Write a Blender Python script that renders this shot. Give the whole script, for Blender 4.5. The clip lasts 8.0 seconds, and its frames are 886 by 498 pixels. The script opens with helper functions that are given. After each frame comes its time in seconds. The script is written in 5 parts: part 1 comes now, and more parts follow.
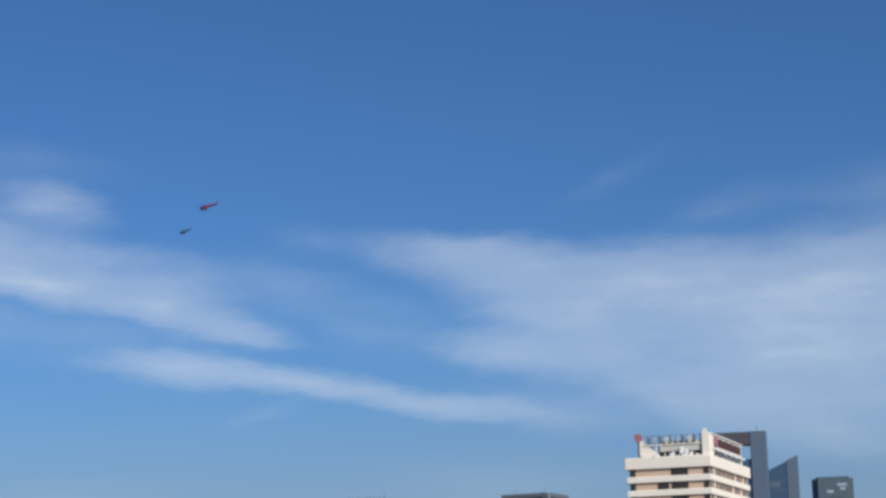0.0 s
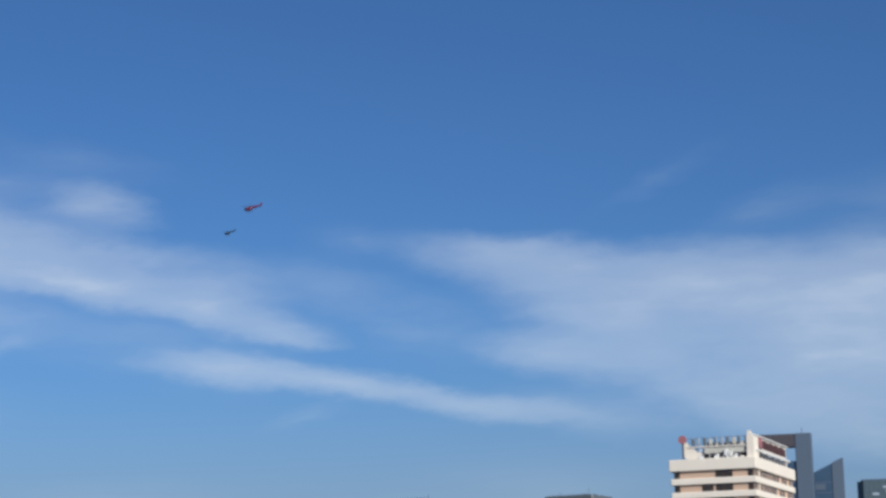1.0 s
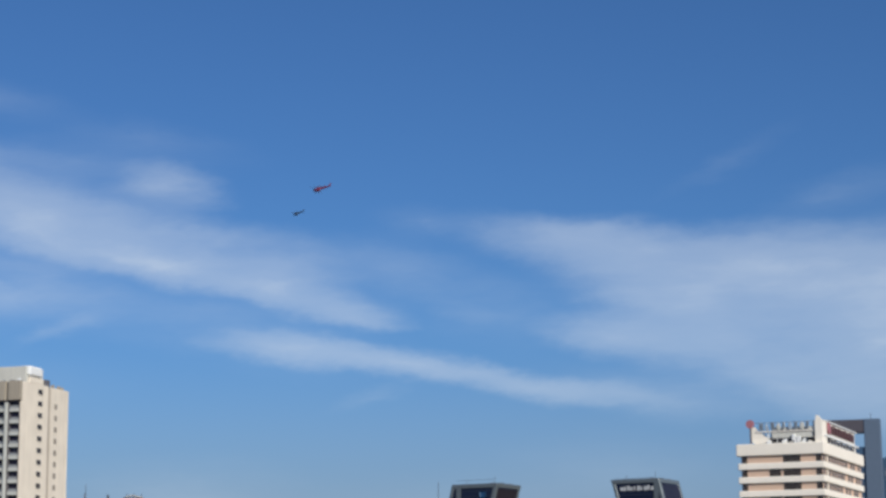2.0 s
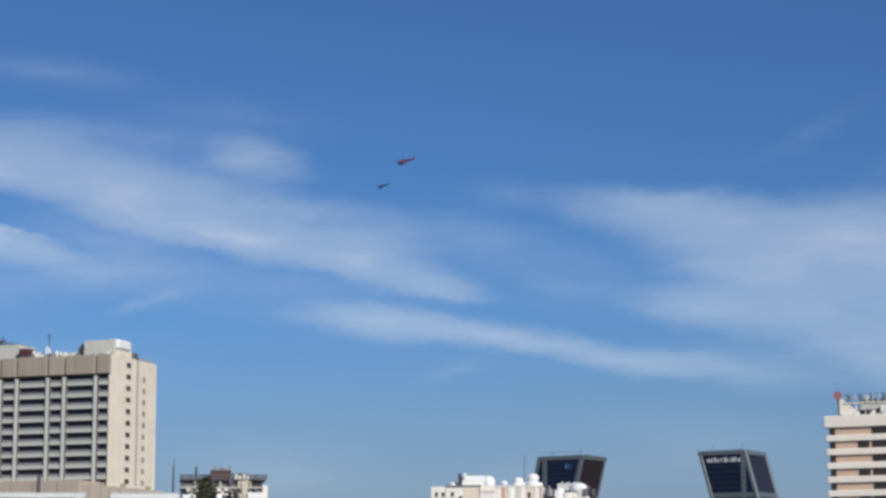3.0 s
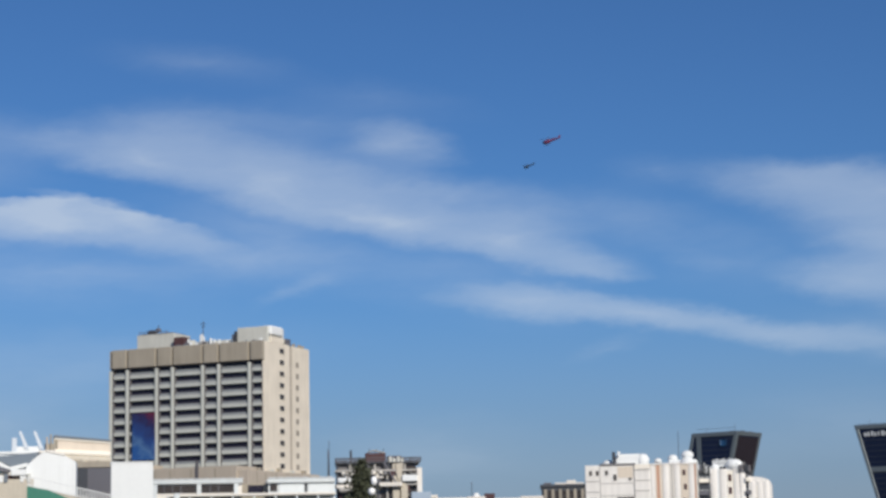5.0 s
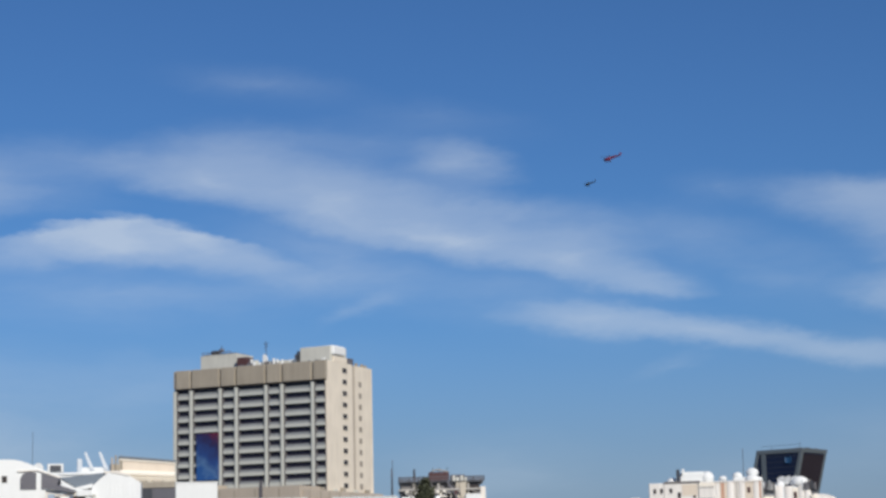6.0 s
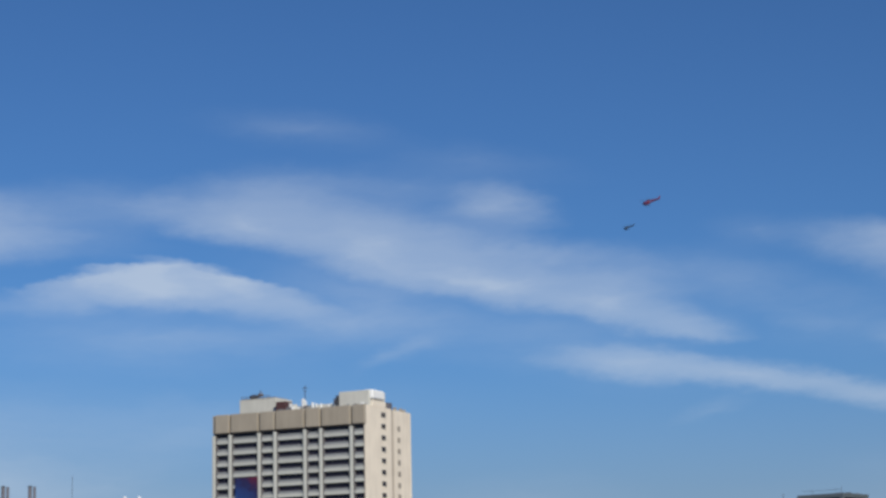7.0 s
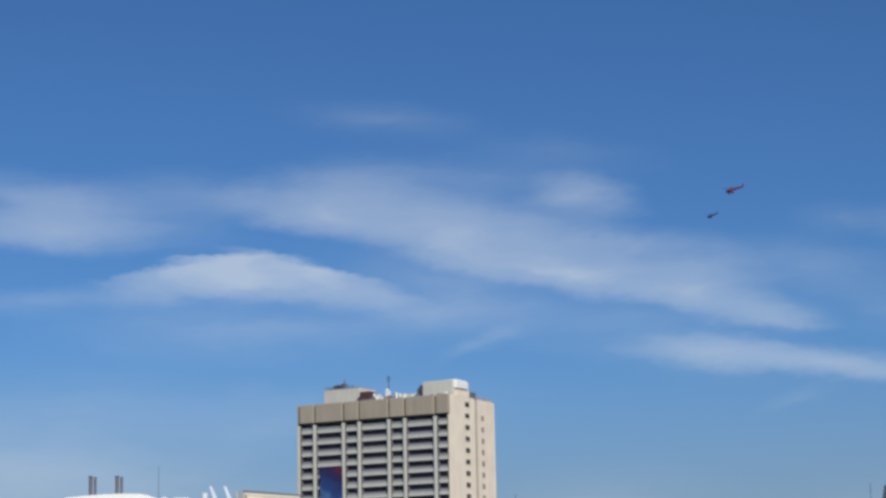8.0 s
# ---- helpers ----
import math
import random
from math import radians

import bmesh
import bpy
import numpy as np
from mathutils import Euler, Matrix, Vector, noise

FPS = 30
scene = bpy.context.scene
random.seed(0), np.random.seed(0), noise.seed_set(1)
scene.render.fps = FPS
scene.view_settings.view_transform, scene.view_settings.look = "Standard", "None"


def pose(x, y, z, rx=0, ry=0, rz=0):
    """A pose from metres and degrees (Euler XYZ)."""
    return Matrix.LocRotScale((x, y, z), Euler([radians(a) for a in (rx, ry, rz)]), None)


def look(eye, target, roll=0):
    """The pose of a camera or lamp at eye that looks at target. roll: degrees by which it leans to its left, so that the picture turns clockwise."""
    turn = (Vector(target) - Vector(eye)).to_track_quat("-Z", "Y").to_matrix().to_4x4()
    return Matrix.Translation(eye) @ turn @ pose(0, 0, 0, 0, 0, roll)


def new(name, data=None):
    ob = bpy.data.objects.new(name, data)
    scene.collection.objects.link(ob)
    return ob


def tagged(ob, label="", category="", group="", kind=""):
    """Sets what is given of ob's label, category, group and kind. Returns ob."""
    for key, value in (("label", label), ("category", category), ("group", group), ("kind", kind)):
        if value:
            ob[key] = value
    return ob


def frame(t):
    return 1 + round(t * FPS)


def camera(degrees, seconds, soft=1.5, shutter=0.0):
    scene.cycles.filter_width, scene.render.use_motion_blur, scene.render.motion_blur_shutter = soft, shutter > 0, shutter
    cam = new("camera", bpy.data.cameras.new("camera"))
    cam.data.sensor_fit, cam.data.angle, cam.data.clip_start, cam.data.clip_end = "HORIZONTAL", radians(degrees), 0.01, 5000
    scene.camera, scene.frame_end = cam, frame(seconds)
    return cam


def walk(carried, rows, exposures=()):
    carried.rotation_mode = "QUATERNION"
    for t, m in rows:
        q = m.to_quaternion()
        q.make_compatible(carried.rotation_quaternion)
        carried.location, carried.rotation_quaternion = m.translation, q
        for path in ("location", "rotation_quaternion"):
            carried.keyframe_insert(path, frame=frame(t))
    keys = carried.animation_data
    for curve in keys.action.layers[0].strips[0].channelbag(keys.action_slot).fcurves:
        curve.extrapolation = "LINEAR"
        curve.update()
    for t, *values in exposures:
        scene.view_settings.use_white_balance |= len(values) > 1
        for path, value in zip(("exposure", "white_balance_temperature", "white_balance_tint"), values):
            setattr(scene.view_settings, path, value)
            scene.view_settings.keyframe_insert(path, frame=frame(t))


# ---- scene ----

# ---------------------------------------------------------------- camera
cam = camera(25.0, 8.0, soft=3.0)
EYE = 1.7
# seconds, yaw, pitch, roll of a camera that is held at one spot and panned
ROWS = [
    (0.0, -8.937, 10.795, 1.50),
    (0.5, -8.320, 10.844, 1.36),
    (1.0, -7.657, 10.857, 1.23),
    (1.5, -6.773, 10.685, 0.84),
    (1.7, -6.356, 10.567, 0.64),
    (2.8, -3.678, 9.743, 0.325),
    (3.0, -3.197, 9.584, 0.333),
    (3.5, -1.980, 9.182, 0.493),
    (4.0, -1.033, 9.027, 0.703),
    (4.5, 0.000, 9.000, 1.000),
    (5.0, 1.100, 9.079, 1.174),
    (5.2, 1.530, 9.150, 1.270),
    (6.3, 3.185, 10.018, 1.340),
    (6.5, 3.341, 10.327, 1.321),
    (7.0, 3.976, 10.938, 1.245),
    (7.5, 5.014, 11.145, 1.170),
    (8.0, 6.394, 10.692, 1.145),
]
walk(cam, [(t, pose(0, 0, EYE, 90 + pitch, 0, yaw) @ pose(0, 0, 0, 0, 0, -roll)) for t, yaw, pitch, roll in ROWS],
     exposures=[(0.0, 0.08), (1.5, 0.07), (3.0, 0.02), (5.0, -0.02), (6.5, -0.04), (8.0, -0.06)])

# ---------------------------------------------------------------- light
SUN_FROM = Vector((0.40, -0.77, 0.49)).normalized()
sun_el = math.asin(SUN_FROM.z)
sun_az = math.atan2(SUN_FROM.x, SUN_FROM.y)
sun = new("sun", bpy.data.lights.new("sun", "SUN"))
sun.data.energy, sun.data.angle, sun.data.color = 4.0, radians(0.5), (1.0, 0.93, 0.82)
sun.matrix_world = look(SUN_FROM * 300, (0, 0, 0))

# cirrus, bank by bank: bearing, elevation (degrees), half length, half width, slope (degrees), weight,
# and where given how much crisper the upper (+) or the lower (-) rim is
LOW_STREAK = [
    (1.2, 7.52, 2.7, 0.44, -8, 0.95), (4.6, 7.0, 3.6, 0.38, -8, 0.95), (8.4, 6.42, 3.6, 0.36, -8, 0.78), (12.0, 5.95, 3.0, 0.6, -8, 0.45),
    (3.5, 6.1, 1.5, 0.25, 16, 0.32),
]
LONG_BAND = [
    (-9.6, 11.65, 3.4, 0.8, -6, 1.0, -0.3), (-6.2, 10.75, 3.6, 1.05, -13, 1.2, -0.5), (-2.6, 9.85, 3.6, 1.0, -11, 1.2, -0.5), (0.9, 9.15, 2.6, 0.95, -14, 0.95, -0.45),
    (2.9, 8.3, 1.9, 0.5, -7, 0.85, -0.5), (-8.5, 12.6, 2.6, 0.7, -6, 0.42), (-13.2, 12.2, 4.2, 0.62, -3, 0.5), (-2.3, 12.05, 2.0, 0.58, -8, 0.72),
    (3.0, 10.2, 4.0, 0.7, -8, 0.25), (7.0, 9.2, 3.0, 0.8, -10, 0.22),
]
HUMP = [
    (-14.5, 10.06, 2.1, 0.42, 7, 1.05, 0.7), (-12.3, 10.36, 2.1, 0.5, 0, 1.6, 0.78), (-10.2, 10.15, 2.4, 0.48, -12, 1.4, 0.72), (-8.2, 9.35, 1.8, 0.36, -13, 0.8, 0.3),
    (-12.2, 9.85, 2.4, 0.46, -3, 1.0), (-14.6, 11.35, 3.0, 0.7, -4, 0.42), (-17.4, 11.12, 3.2, 0.76, -2, 0.98, -0.3), (-18.5, 12.3, 4.0, 0.6, -6, 0.5), (-18.0, 9.3, 3.5, 0.4, 3, 0.4),
    (-4.6, 8.3, 1.3, 0.3, 20, 0.36), (-5.5, 8.0, 1.2, 0.25, 22, 0.3), (-6.5, 8.9, 3.0, 0.6, 5, 0.45),
]
BROAD_SHEET = [
    (7.4, 10.7, 2.2, 0.6, -12, 0.42), (9.3, 10.7, 2.6, 0.65, -5, 0.7, 0.25), (11.5, 10.25, 3.6, 1.1, -6, 0.9, 0.35), (15.0, 9.85, 4.2, 1.5, -1, 1.0, 0.35), (19.5, 9.6, 4.6, 1.8, 2, 1.0, 0.3),
    (10.8, 7.85, 2.4, 0.6, -5, 0.9), (14.2, 7.6, 3.6, 1.25, -8, 0.9), (18.5, 7.5, 4.6, 1.9, -8, 1.0), (23.5, 8.4, 5.0, 2.6, -5, 1.05),
    (11.4, 9.0, 2.4, 0.9, -15, 0.62), (13.2, 8.8, 2.2, 1.1, -20, 0.6), (15.5, 6.3, 4.2, 0.8, -8, 0.68), (20.0, 5.3, 5.0, 0.9, -8, 0.62),
]
THIN_VEILS = [
    (5.0, 11.1, 1.9, 0.5, -5, 0.32), (14.0, 12.7, 3.0, 0.35, 25, 0.22), (17.0, 11.6, 2.6, 0.6, 12, 0.26), (22.0, 12.0, 6.0, 0.9, 4, 0.3),
    (-8.2, 14.4, 3.5, 0.55, -5, 0.32), (-3.0, 13.4, 4.0, 0.55, -8, 0.28), (-18.5, 4.3, 7.5, 1.8, -3, 0.7), (-12.0, 3.5, 6.0, 1.0, -2, 0.3),
    (10.5, 4.0, 4.5, 1.1, -3, 0.28), (6.0, 3.1, 4.5, 0.9, 2, 0.3), (-2.0, 3.4, 4.0, 1.0, 2, 0.3), (-13.0, 8.6, 6.0, 0.9, -3, 0.28), (-12.0, 5.6, 6.0, 1.2, 2, 0.3), (-16.5, 6.4, 6.0, 1.3, 0, 0.34), (-1.5, 3.0, 5.0, 1.1, -3, 0.3),
    (-30.0, 9.0, 7.0, 1.6, 5, 0.8), (38.0, 9.0, 8.0, 2.0, -4, 0.8),
]
HAZY_GAPS = [
    (-6.0, 9.5, 5.0, 1.3, -12, 0.46), (0.0, 8.0, 5.0, 1.0, -10, 0.42), (-5.0, 12.7, 4.5, 0.7, -6, 0.3), (4.5, 9.6, 3.5, 0.8, -10, 0.38), (6.8, 8.5, 3.6, 1.0, -8, 0.32), (11.0, 6.3, 3.0, 0.7, -8, 0.3),
    (-12.0, 8.5, 6.5, 1.1, -2, 0.42), (-9.0, 6.2, 6.0, 1.0, 3, 0.3),
]


def make_world():
    world = bpy.data.worlds.new("sky")
    scene.world = world
    world.use_nodes = True
    nt = world.node_tree
    nt.nodes.clear()
    link = nt.links.new

    def math_node(op, a, b=None, c=None):
        n = nt.nodes.new("ShaderNodeMath")
        n.operation = op
        for i, v in enumerate((a, b, c)):
            if v is None:
                continue
            if isinstance(v, (int, float)):
                n.inputs[i].default_value = v
            else:
                link(v, n.inputs[i])
        return n.outputs[0]

    def vec_node(op, a, b):
        n = nt.nodes.new("ShaderNodeVectorMath")
        n.operation = op
        for i, v in enumerate((a, b)):
            if isinstance(v, tuple):
                n.inputs[i].default_value = v
            else:
                link(v, n.inputs[i])
        return n.outputs[0]

    def noise_node(vec, scale, detail, rough):
        n = nt.nodes.new("ShaderNodeTexNoise")
        link(vec, n.inputs["Vector"])
        n.inputs["Scale"].default_value, n.inputs["Detail"].default_value, n.inputs["Roughness"].default_value = scale, detail, rough
        return n

    coord = nt.nodes.new("ShaderNodeTexCoord")
    split = nt.nodes.new("ShaderNodeSeparateXYZ")
    link(coord.outputs["Generated"], split.inputs[0])
    bearing = math_node("MULTIPLY", math_node("ARCTAN2", split.outputs[0], split.outputs[1]), 57.2958)
    height = math_node("MULTIPLY", math_node("ARCSINE", split.outputs[2]), 57.2958)
    join = nt.nodes.new("ShaderNodeCombineXYZ")
    link(bearing, join.inputs[0])
    link(height, join.inputs[1])
    p = join.outputs[0]
    # wind-drawn warp: coarse, fine and fibrous
    stretch = nt.nodes.new("ShaderNodeMapping")
    stretch.inputs["Rotation"].default_value = (0, 0, radians(8))
    stretch.inputs["Scale"].default_value = (0.42, 1.0, 1.0)
    link(p, stretch.inputs["Vector"])
    q = stretch.outputs[0]
    w1 = vec_node("MULTIPLY", vec_node("SUBTRACT", noise_node(q, 0.5, 2.0, 0.5).outputs["Color"], (0.5, 0.5, 0.5)), (1.3, 0.5, 0.0))
    w2 = vec_node("MULTIPLY", vec_node("SUBTRACT", noise_node(q, 1.5, 5.0, 0.58).outputs["Color"], (0.5, 0.5, 0.5)), (1.25, 0.4, 0.0))
    w3 = vec_node("MULTIPLY", vec_node("SUBTRACT", noise_node(q, 4.5, 5.0, 0.6).outputs["Color"], (0.5, 0.5, 0.5)), (0.5, 0.2, 0.0))
    p = vec_node("ADD", vec_node("ADD", vec_node("ADD", p, w1), w2), w3)
    total = None
    for az, el, a, b, slope, weight, *rim in LOW_STREAK + LONG_BAND + HUMP + BROAD_SHEET + THIN_VEILS + HAZY_GAPS:
        m = nt.nodes.new("ShaderNodeMapping")
        m.vector_type = "TEXTURE"
        m.inputs["Location"].default_value = (az, el, 0)
        m.inputs["Rotation"].default_value = (0, 0, radians(slope))
        m.inputs["Scale"].default_value = (a * 1.25, b * 1.55, 1)
        link(p, m.inputs["Vector"])
        g = nt.nodes.new("ShaderNodeTexGradient")
        g.gradient_type = "SPHERICAL"
        local = m.outputs[0]
        if rim:
            part_xyz = nt.nodes.new("ShaderNodeSeparateXYZ")
            link(local, part_xyz.inputs[0])
            above = math_node("MULTIPLY", math_node("MAXIMUM", part_xyz.outputs[1], 0.0), 1.0 / (1.0 - rim[0]))
            below = math_node("MULTIPLY", math_node("MINIMUM", part_xyz.outputs[1], 0.0), 1.0 / (1.0 + rim[0]))
            bent = nt.nodes.new("ShaderNodeCombineXYZ")
            link(part_xyz.outputs[0], bent.inputs[0])
            link(math_node("ADD", above, below), bent.inputs[1])
            local = bent.outputs[0]
        link(local, g.inputs[0])
        part_of = math_node("MULTIPLY", g.outputs["Fac"], weight)
        total = math_node("MULTIPLY_ADD", part_of, part_of, total if total is not None else 0.0)
    total = math_node("SQRT", total)
    streak = nt.nodes.new("ShaderNodeMapping")
    streak.inputs["Rotation"].default_value = (0, 0, radians(10))
    streak.inputs["Scale"].default_value = (0.28, 1.3, 1.0)
    link(p, streak.inputs["Vector"])
    fine = noise_node(streak.outputs[0], 0.7, 6.0, 0.58).outputs["Fac"]
    broad = noise_node(q, 0.45, 3.0, 0.5).outputs["Fac"]
    grain = math_node("ADD", math_node("MULTIPLY_ADD", fine, 1.1, 0.09), math_node("MULTIPLY", broad, 0.7))
    body = math_node("MULTIPLY", total, grain)

    def step_node(value, lo, hi, top):
        n = nt.nodes.new("ShaderNodeMapRange")
        n.interpolation_type = "SMOOTHSTEP"
        link(value, n.inputs["Value"])
        n.inputs["From Min"].default_value, n.inputs["From Max"].default_value = lo, hi
        n.inputs["To Min"].default_value, n.inputs["To Max"].default_value = 0.0, top
        return n.outputs[0]

    cover = math_node("ADD", step_node(body, 0.03, 0.8, 0.39), step_node(body, 0.7, 1.5, 0.33))

    sky = nt.nodes.new("ShaderNodeTexSky")
    sky.sky_type = "NISHITA"
    sky.sun_disc = False
    sky.sun_elevation, sky.sun_rotation = sun_el, sun_az
    sky.altitude, sky.air_density, sky.dust_density, sky.ozone_density = 650, 1.0, 0.3, 3.0
    tint = nt.nodes.new("ShaderNodeMix")
    tint.data_type, tint.blend_type = "RGBA", "MULTIPLY"
    tint.inputs[0].default_value = 1.0
    link(sky.outputs[0], tint.inputs[6])
    tint.inputs[7].default_value = (SKY_TINT[0], SKY_TINT[1], SKY_TINT[2], 1)
    # ground haze that thins out upwards
    haze = nt.nodes.new("ShaderNodeMix")
    haze.data_type = "RGBA"
    link(step_node(math_node("MULTIPLY", height, -1.0), -9.0, 0.4, 0.74), haze.inputs[0])
    link(tint.outputs[2], haze.inputs[6])
    haze.inputs[7].default_value = (HAZE[0], HAZE[1], HAZE[2], 1)
    mix = nt.nodes.new("ShaderNodeMix")
    mix.data_type = "RGBA"
    link(cover, mix.inputs[0])
    link(haze.outputs[2], mix.inputs[6])
    mix.inputs[7].default_value = (CLOUD[0], CLOUD[1], CLOUD[2], 1)
    back = nt.nodes.new("ShaderNodeBackground")
    link(mix.outputs[2], back.inputs[0])
    back.inputs[1].default_value = SKY_STRENGTH
    out = nt.nodes.new("ShaderNodeOutputWorld")
    link(back.outputs[0], out.inputs[0])


SKY_STRENGTH = 0.098
HAZE = (2.5, 2.82, 3.8)
SKY_TINT = (0.316, 0.525, 0.778)
CLOUD = (5.7, 6.58, 7.75)
make_world()


# ---------------------------------------------------------------- materials
def material(name, colour, rough=0.8, metal=0.0, vary=0.18, coarse=0.15, grain=3.0, bump=0.3, streaks=0.0, spec=0.5):
    """A painted, plastered or metal surface: broad stains, fine grain, rain streaks down the wall, small relief."""
    m = bpy.data.materials.new(name)
    m.use_nodes = True
    nt = m.node_tree
    link = nt.links.new
    bsdf = nt.nodes["Principled BSDF"]
    bsdf.inputs["Roughness"].default_value, bsdf.inputs["Metallic"].default_value = rough, metal
    bsdf.inputs["Specular IOR Level"].default_value = spec
    coord = nt.nodes.new("ShaderNodeTexCoord")
    info = nt.nodes.new("ShaderNodeObjectInfo")

    def noise_of(vec, scale, detail):
        n = nt.nodes.new("ShaderNodeTexNoise")
        link(vec, n.inputs["Vector"])
        n.inputs["Scale"].default_value, n.inputs["Detail"].default_value = scale, detail
        return n.outputs["Fac"]

    def mul_add(a, b, c):
        n = nt.nodes.new("ShaderNodeMath")
        n.operation = "MULTIPLY_ADD"
        for i, v in enumerate((a, b, c)):
            if isinstance(v, (int, float)):
                n.inputs[i].default_value = v
            else:
                link(v, n.inputs[i])
        return n.outputs[0]

    big = noise_of(coord.outputs["Object"], coarse, 4.0)
    small = noise_of(coord.outputs["Object"], grain, 5.0)
    value = mul_add(big, vary * 1.4, 1.0 - vary * 0.7)
    value = mul_add(small, vary * 0.8, mul_add(value, 1.0, -vary * 0.4))
    value = mul_add(info.outputs["Random"], vary * 0.5, mul_add(value, 1.0, -vary * 0.25))
    if streaks:
        mp = nt.nodes.new("ShaderNodeMapping")
        mp.inputs["Scale"].default_value = (0.9, 0.9, 0.05)
        link(coord.outputs["Object"], mp.inputs["Vector"])
        value = mul_add(noise_of(mp.outputs[0], 1.6, 5.0), streaks, mul_add(value, 1.0, -streaks * 0.5))
    scale = nt.nodes.new("ShaderNodeVectorMath")
    scale.operation = "SCALE"
    scale.inputs[0].default_value = colour
    link(value, scale.inputs["Scale"])
    link(scale.outputs[0], bsdf.inputs["Base Color"])
    link(mul_add(small, 0.2, max(0.02, rough - 0.1)), bsdf.inputs["Roughness"])
    b = nt.nodes.new("ShaderNodeBump")
    b.inputs["Strength"].default_value, b.inputs["Distance"].default_value = bump, 0.03
    link(small, b.inputs["Height"])
    link(b.outputs[0], bsdf.inputs["Normal"])
    return m


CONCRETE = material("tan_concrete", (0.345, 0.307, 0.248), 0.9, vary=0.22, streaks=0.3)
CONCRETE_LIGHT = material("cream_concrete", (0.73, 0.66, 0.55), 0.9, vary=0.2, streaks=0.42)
SPANDREL = material("pale_spandrel", (0.50, 0.515, 0.48), 0.85, vary=0.14, streaks=0.1)
SILL_GREY = material("grey_sill_panel", (0.235, 0.25, 0.265), 0.85, vary=0.2, streaks=0.15)
JOINT = material("dark_joint", (0.115, 0.11, 0.12), 0.9)
RECESS = material("recess_wall", (0.20, 0.19, 0.19), 0.9)
WINDOW = material("window_glass", (0.024, 0.020, 0.036), 0.15, vary=0.5, bump=0.05, spec=0.35)
TAN_GLASS = material("tan_blind_window", (0.29, 0.25, 0.205), 0.5, vary=0.3)
WINDOW_BROWN = material("shaded_window", (0.05, 0.04, 0.035), 0.25, vary=0.4, bump=0.05)
WHITE = material("white_render", (0.77, 0.79, 0.785), 0.85, vary=0.1, streaks=0.1)
WHITE_WARM = material("warm_white_render", (0.74, 0.70, 0.635), 0.85, vary=0.12, streaks=0.2)
CREAM = material("cream_render", (0.89, 0.835, 0.73), 0.85, vary=0.1, streaks=0.08)
ORANGE = material("salmon_render", (0.54, 0.31, 0.215), 0.85, vary=0.12, streaks=0.1)
DUSTY = material("dusty_cream_render", (0.55, 0.50, 0.41), 0.9, vary=0.25, streaks=0.2)
PEACH_CREAM = material("peach_cream_render", (0.72, 0.63, 0.52), 0.85, vary=0.15, streaks=0.2)
PEACH = material("peach_render", (0.62, 0.45, 0.34), 0.85, vary=0.1)
HUT_GREY = material("grey_hut_render", (0.56, 0.56, 0.51), 0.9, vary=0.25, streaks=0.25)
# lighter copy of the tan concrete, the lower wing's sunlight put into its colour
WING = material("lit_tan_concrete", (0.46, 0.40, 0.33), 0.9, vary=0.22, streaks=0.2)
SIGN = material("pale_sign_metal", (0.52, 0.54, 0.55), 0.5, vary=0.3)
FLAT_WHITE = material("weathered_white_render", (0.82, 0.79, 0.745), 0.85, vary=0.2, streaks=0.3)
BROWN = material("brown_cladding", (0.075, 0.032, 0.034), 0.7, vary=0.2)
DARK = material("dark_grey_metal", (0.05, 0.055, 0.065), 0.5, vary=0.25)
GREY = material("grey_panel", (0.12, 0.12, 0.14), 0.6, vary=0.2)
BLUEGREY = material("blue_grey_roofing", (0.15, 0.185, 0.225), 0.6, vary=0.15)
WEATHERED = material("weathered_grey_render", (0.40, 0.385, 0.36), 0.9, vary=0.3, streaks=0.2)
FIN = material("pale_grey_fin", (0.60, 0.65, 0.70), 0.6, vary=0.12)
PAVILION = material("cool_white_panel", (0.62, 0.655, 0.66), 0.8, vary=0.2, streaks=0.2)
PALE_BLUE = material("pale_blue_sheet", (0.33, 0.41, 0.50), 0.7, vary=0.12)
STEEL = material("silver_cladding", (0.14, 0.167, 0.182), 0.45, 0.25, vary=0.12)
KIO_GLASS = material("black_tower_glass", (0.010, 0.016, 0.042), 0.25, vary=0.3, coarse=0.05, bump=0.03, spec=0.25)
KIO_SIDE = material("bronze_tower_glass", (0.024, 0.019, 0.025), 0.25, vary=0.3, coarse=0.05, bump=0.03, spec=0.3)
SLATE = material("slate_blue_cladding", (0.095, 0.135, 0.195), 0.45, vary=0.1)
EMBLEM = material("blue_enamel", (0.02, 0.075, 0.17), 0.4, vary=0.2)
BRONZE = material("dark_bronze_cladding", (0.075, 0.07, 0.085), 0.5, vary=0.15)
FAR_GLASS = material("blue_tower_glass", (0.05, 0.095, 0.165), 0.15, vary=0.2, bump=0.02)
GREEN_GLASS = material("green_grey_glass", (0.085, 0.125, 0.145), 0.2, vary=0.35, bump=0.02)
RED = material("red_enamel", (0.40, 0.16, 0.18), 0.5, vary=0.12)


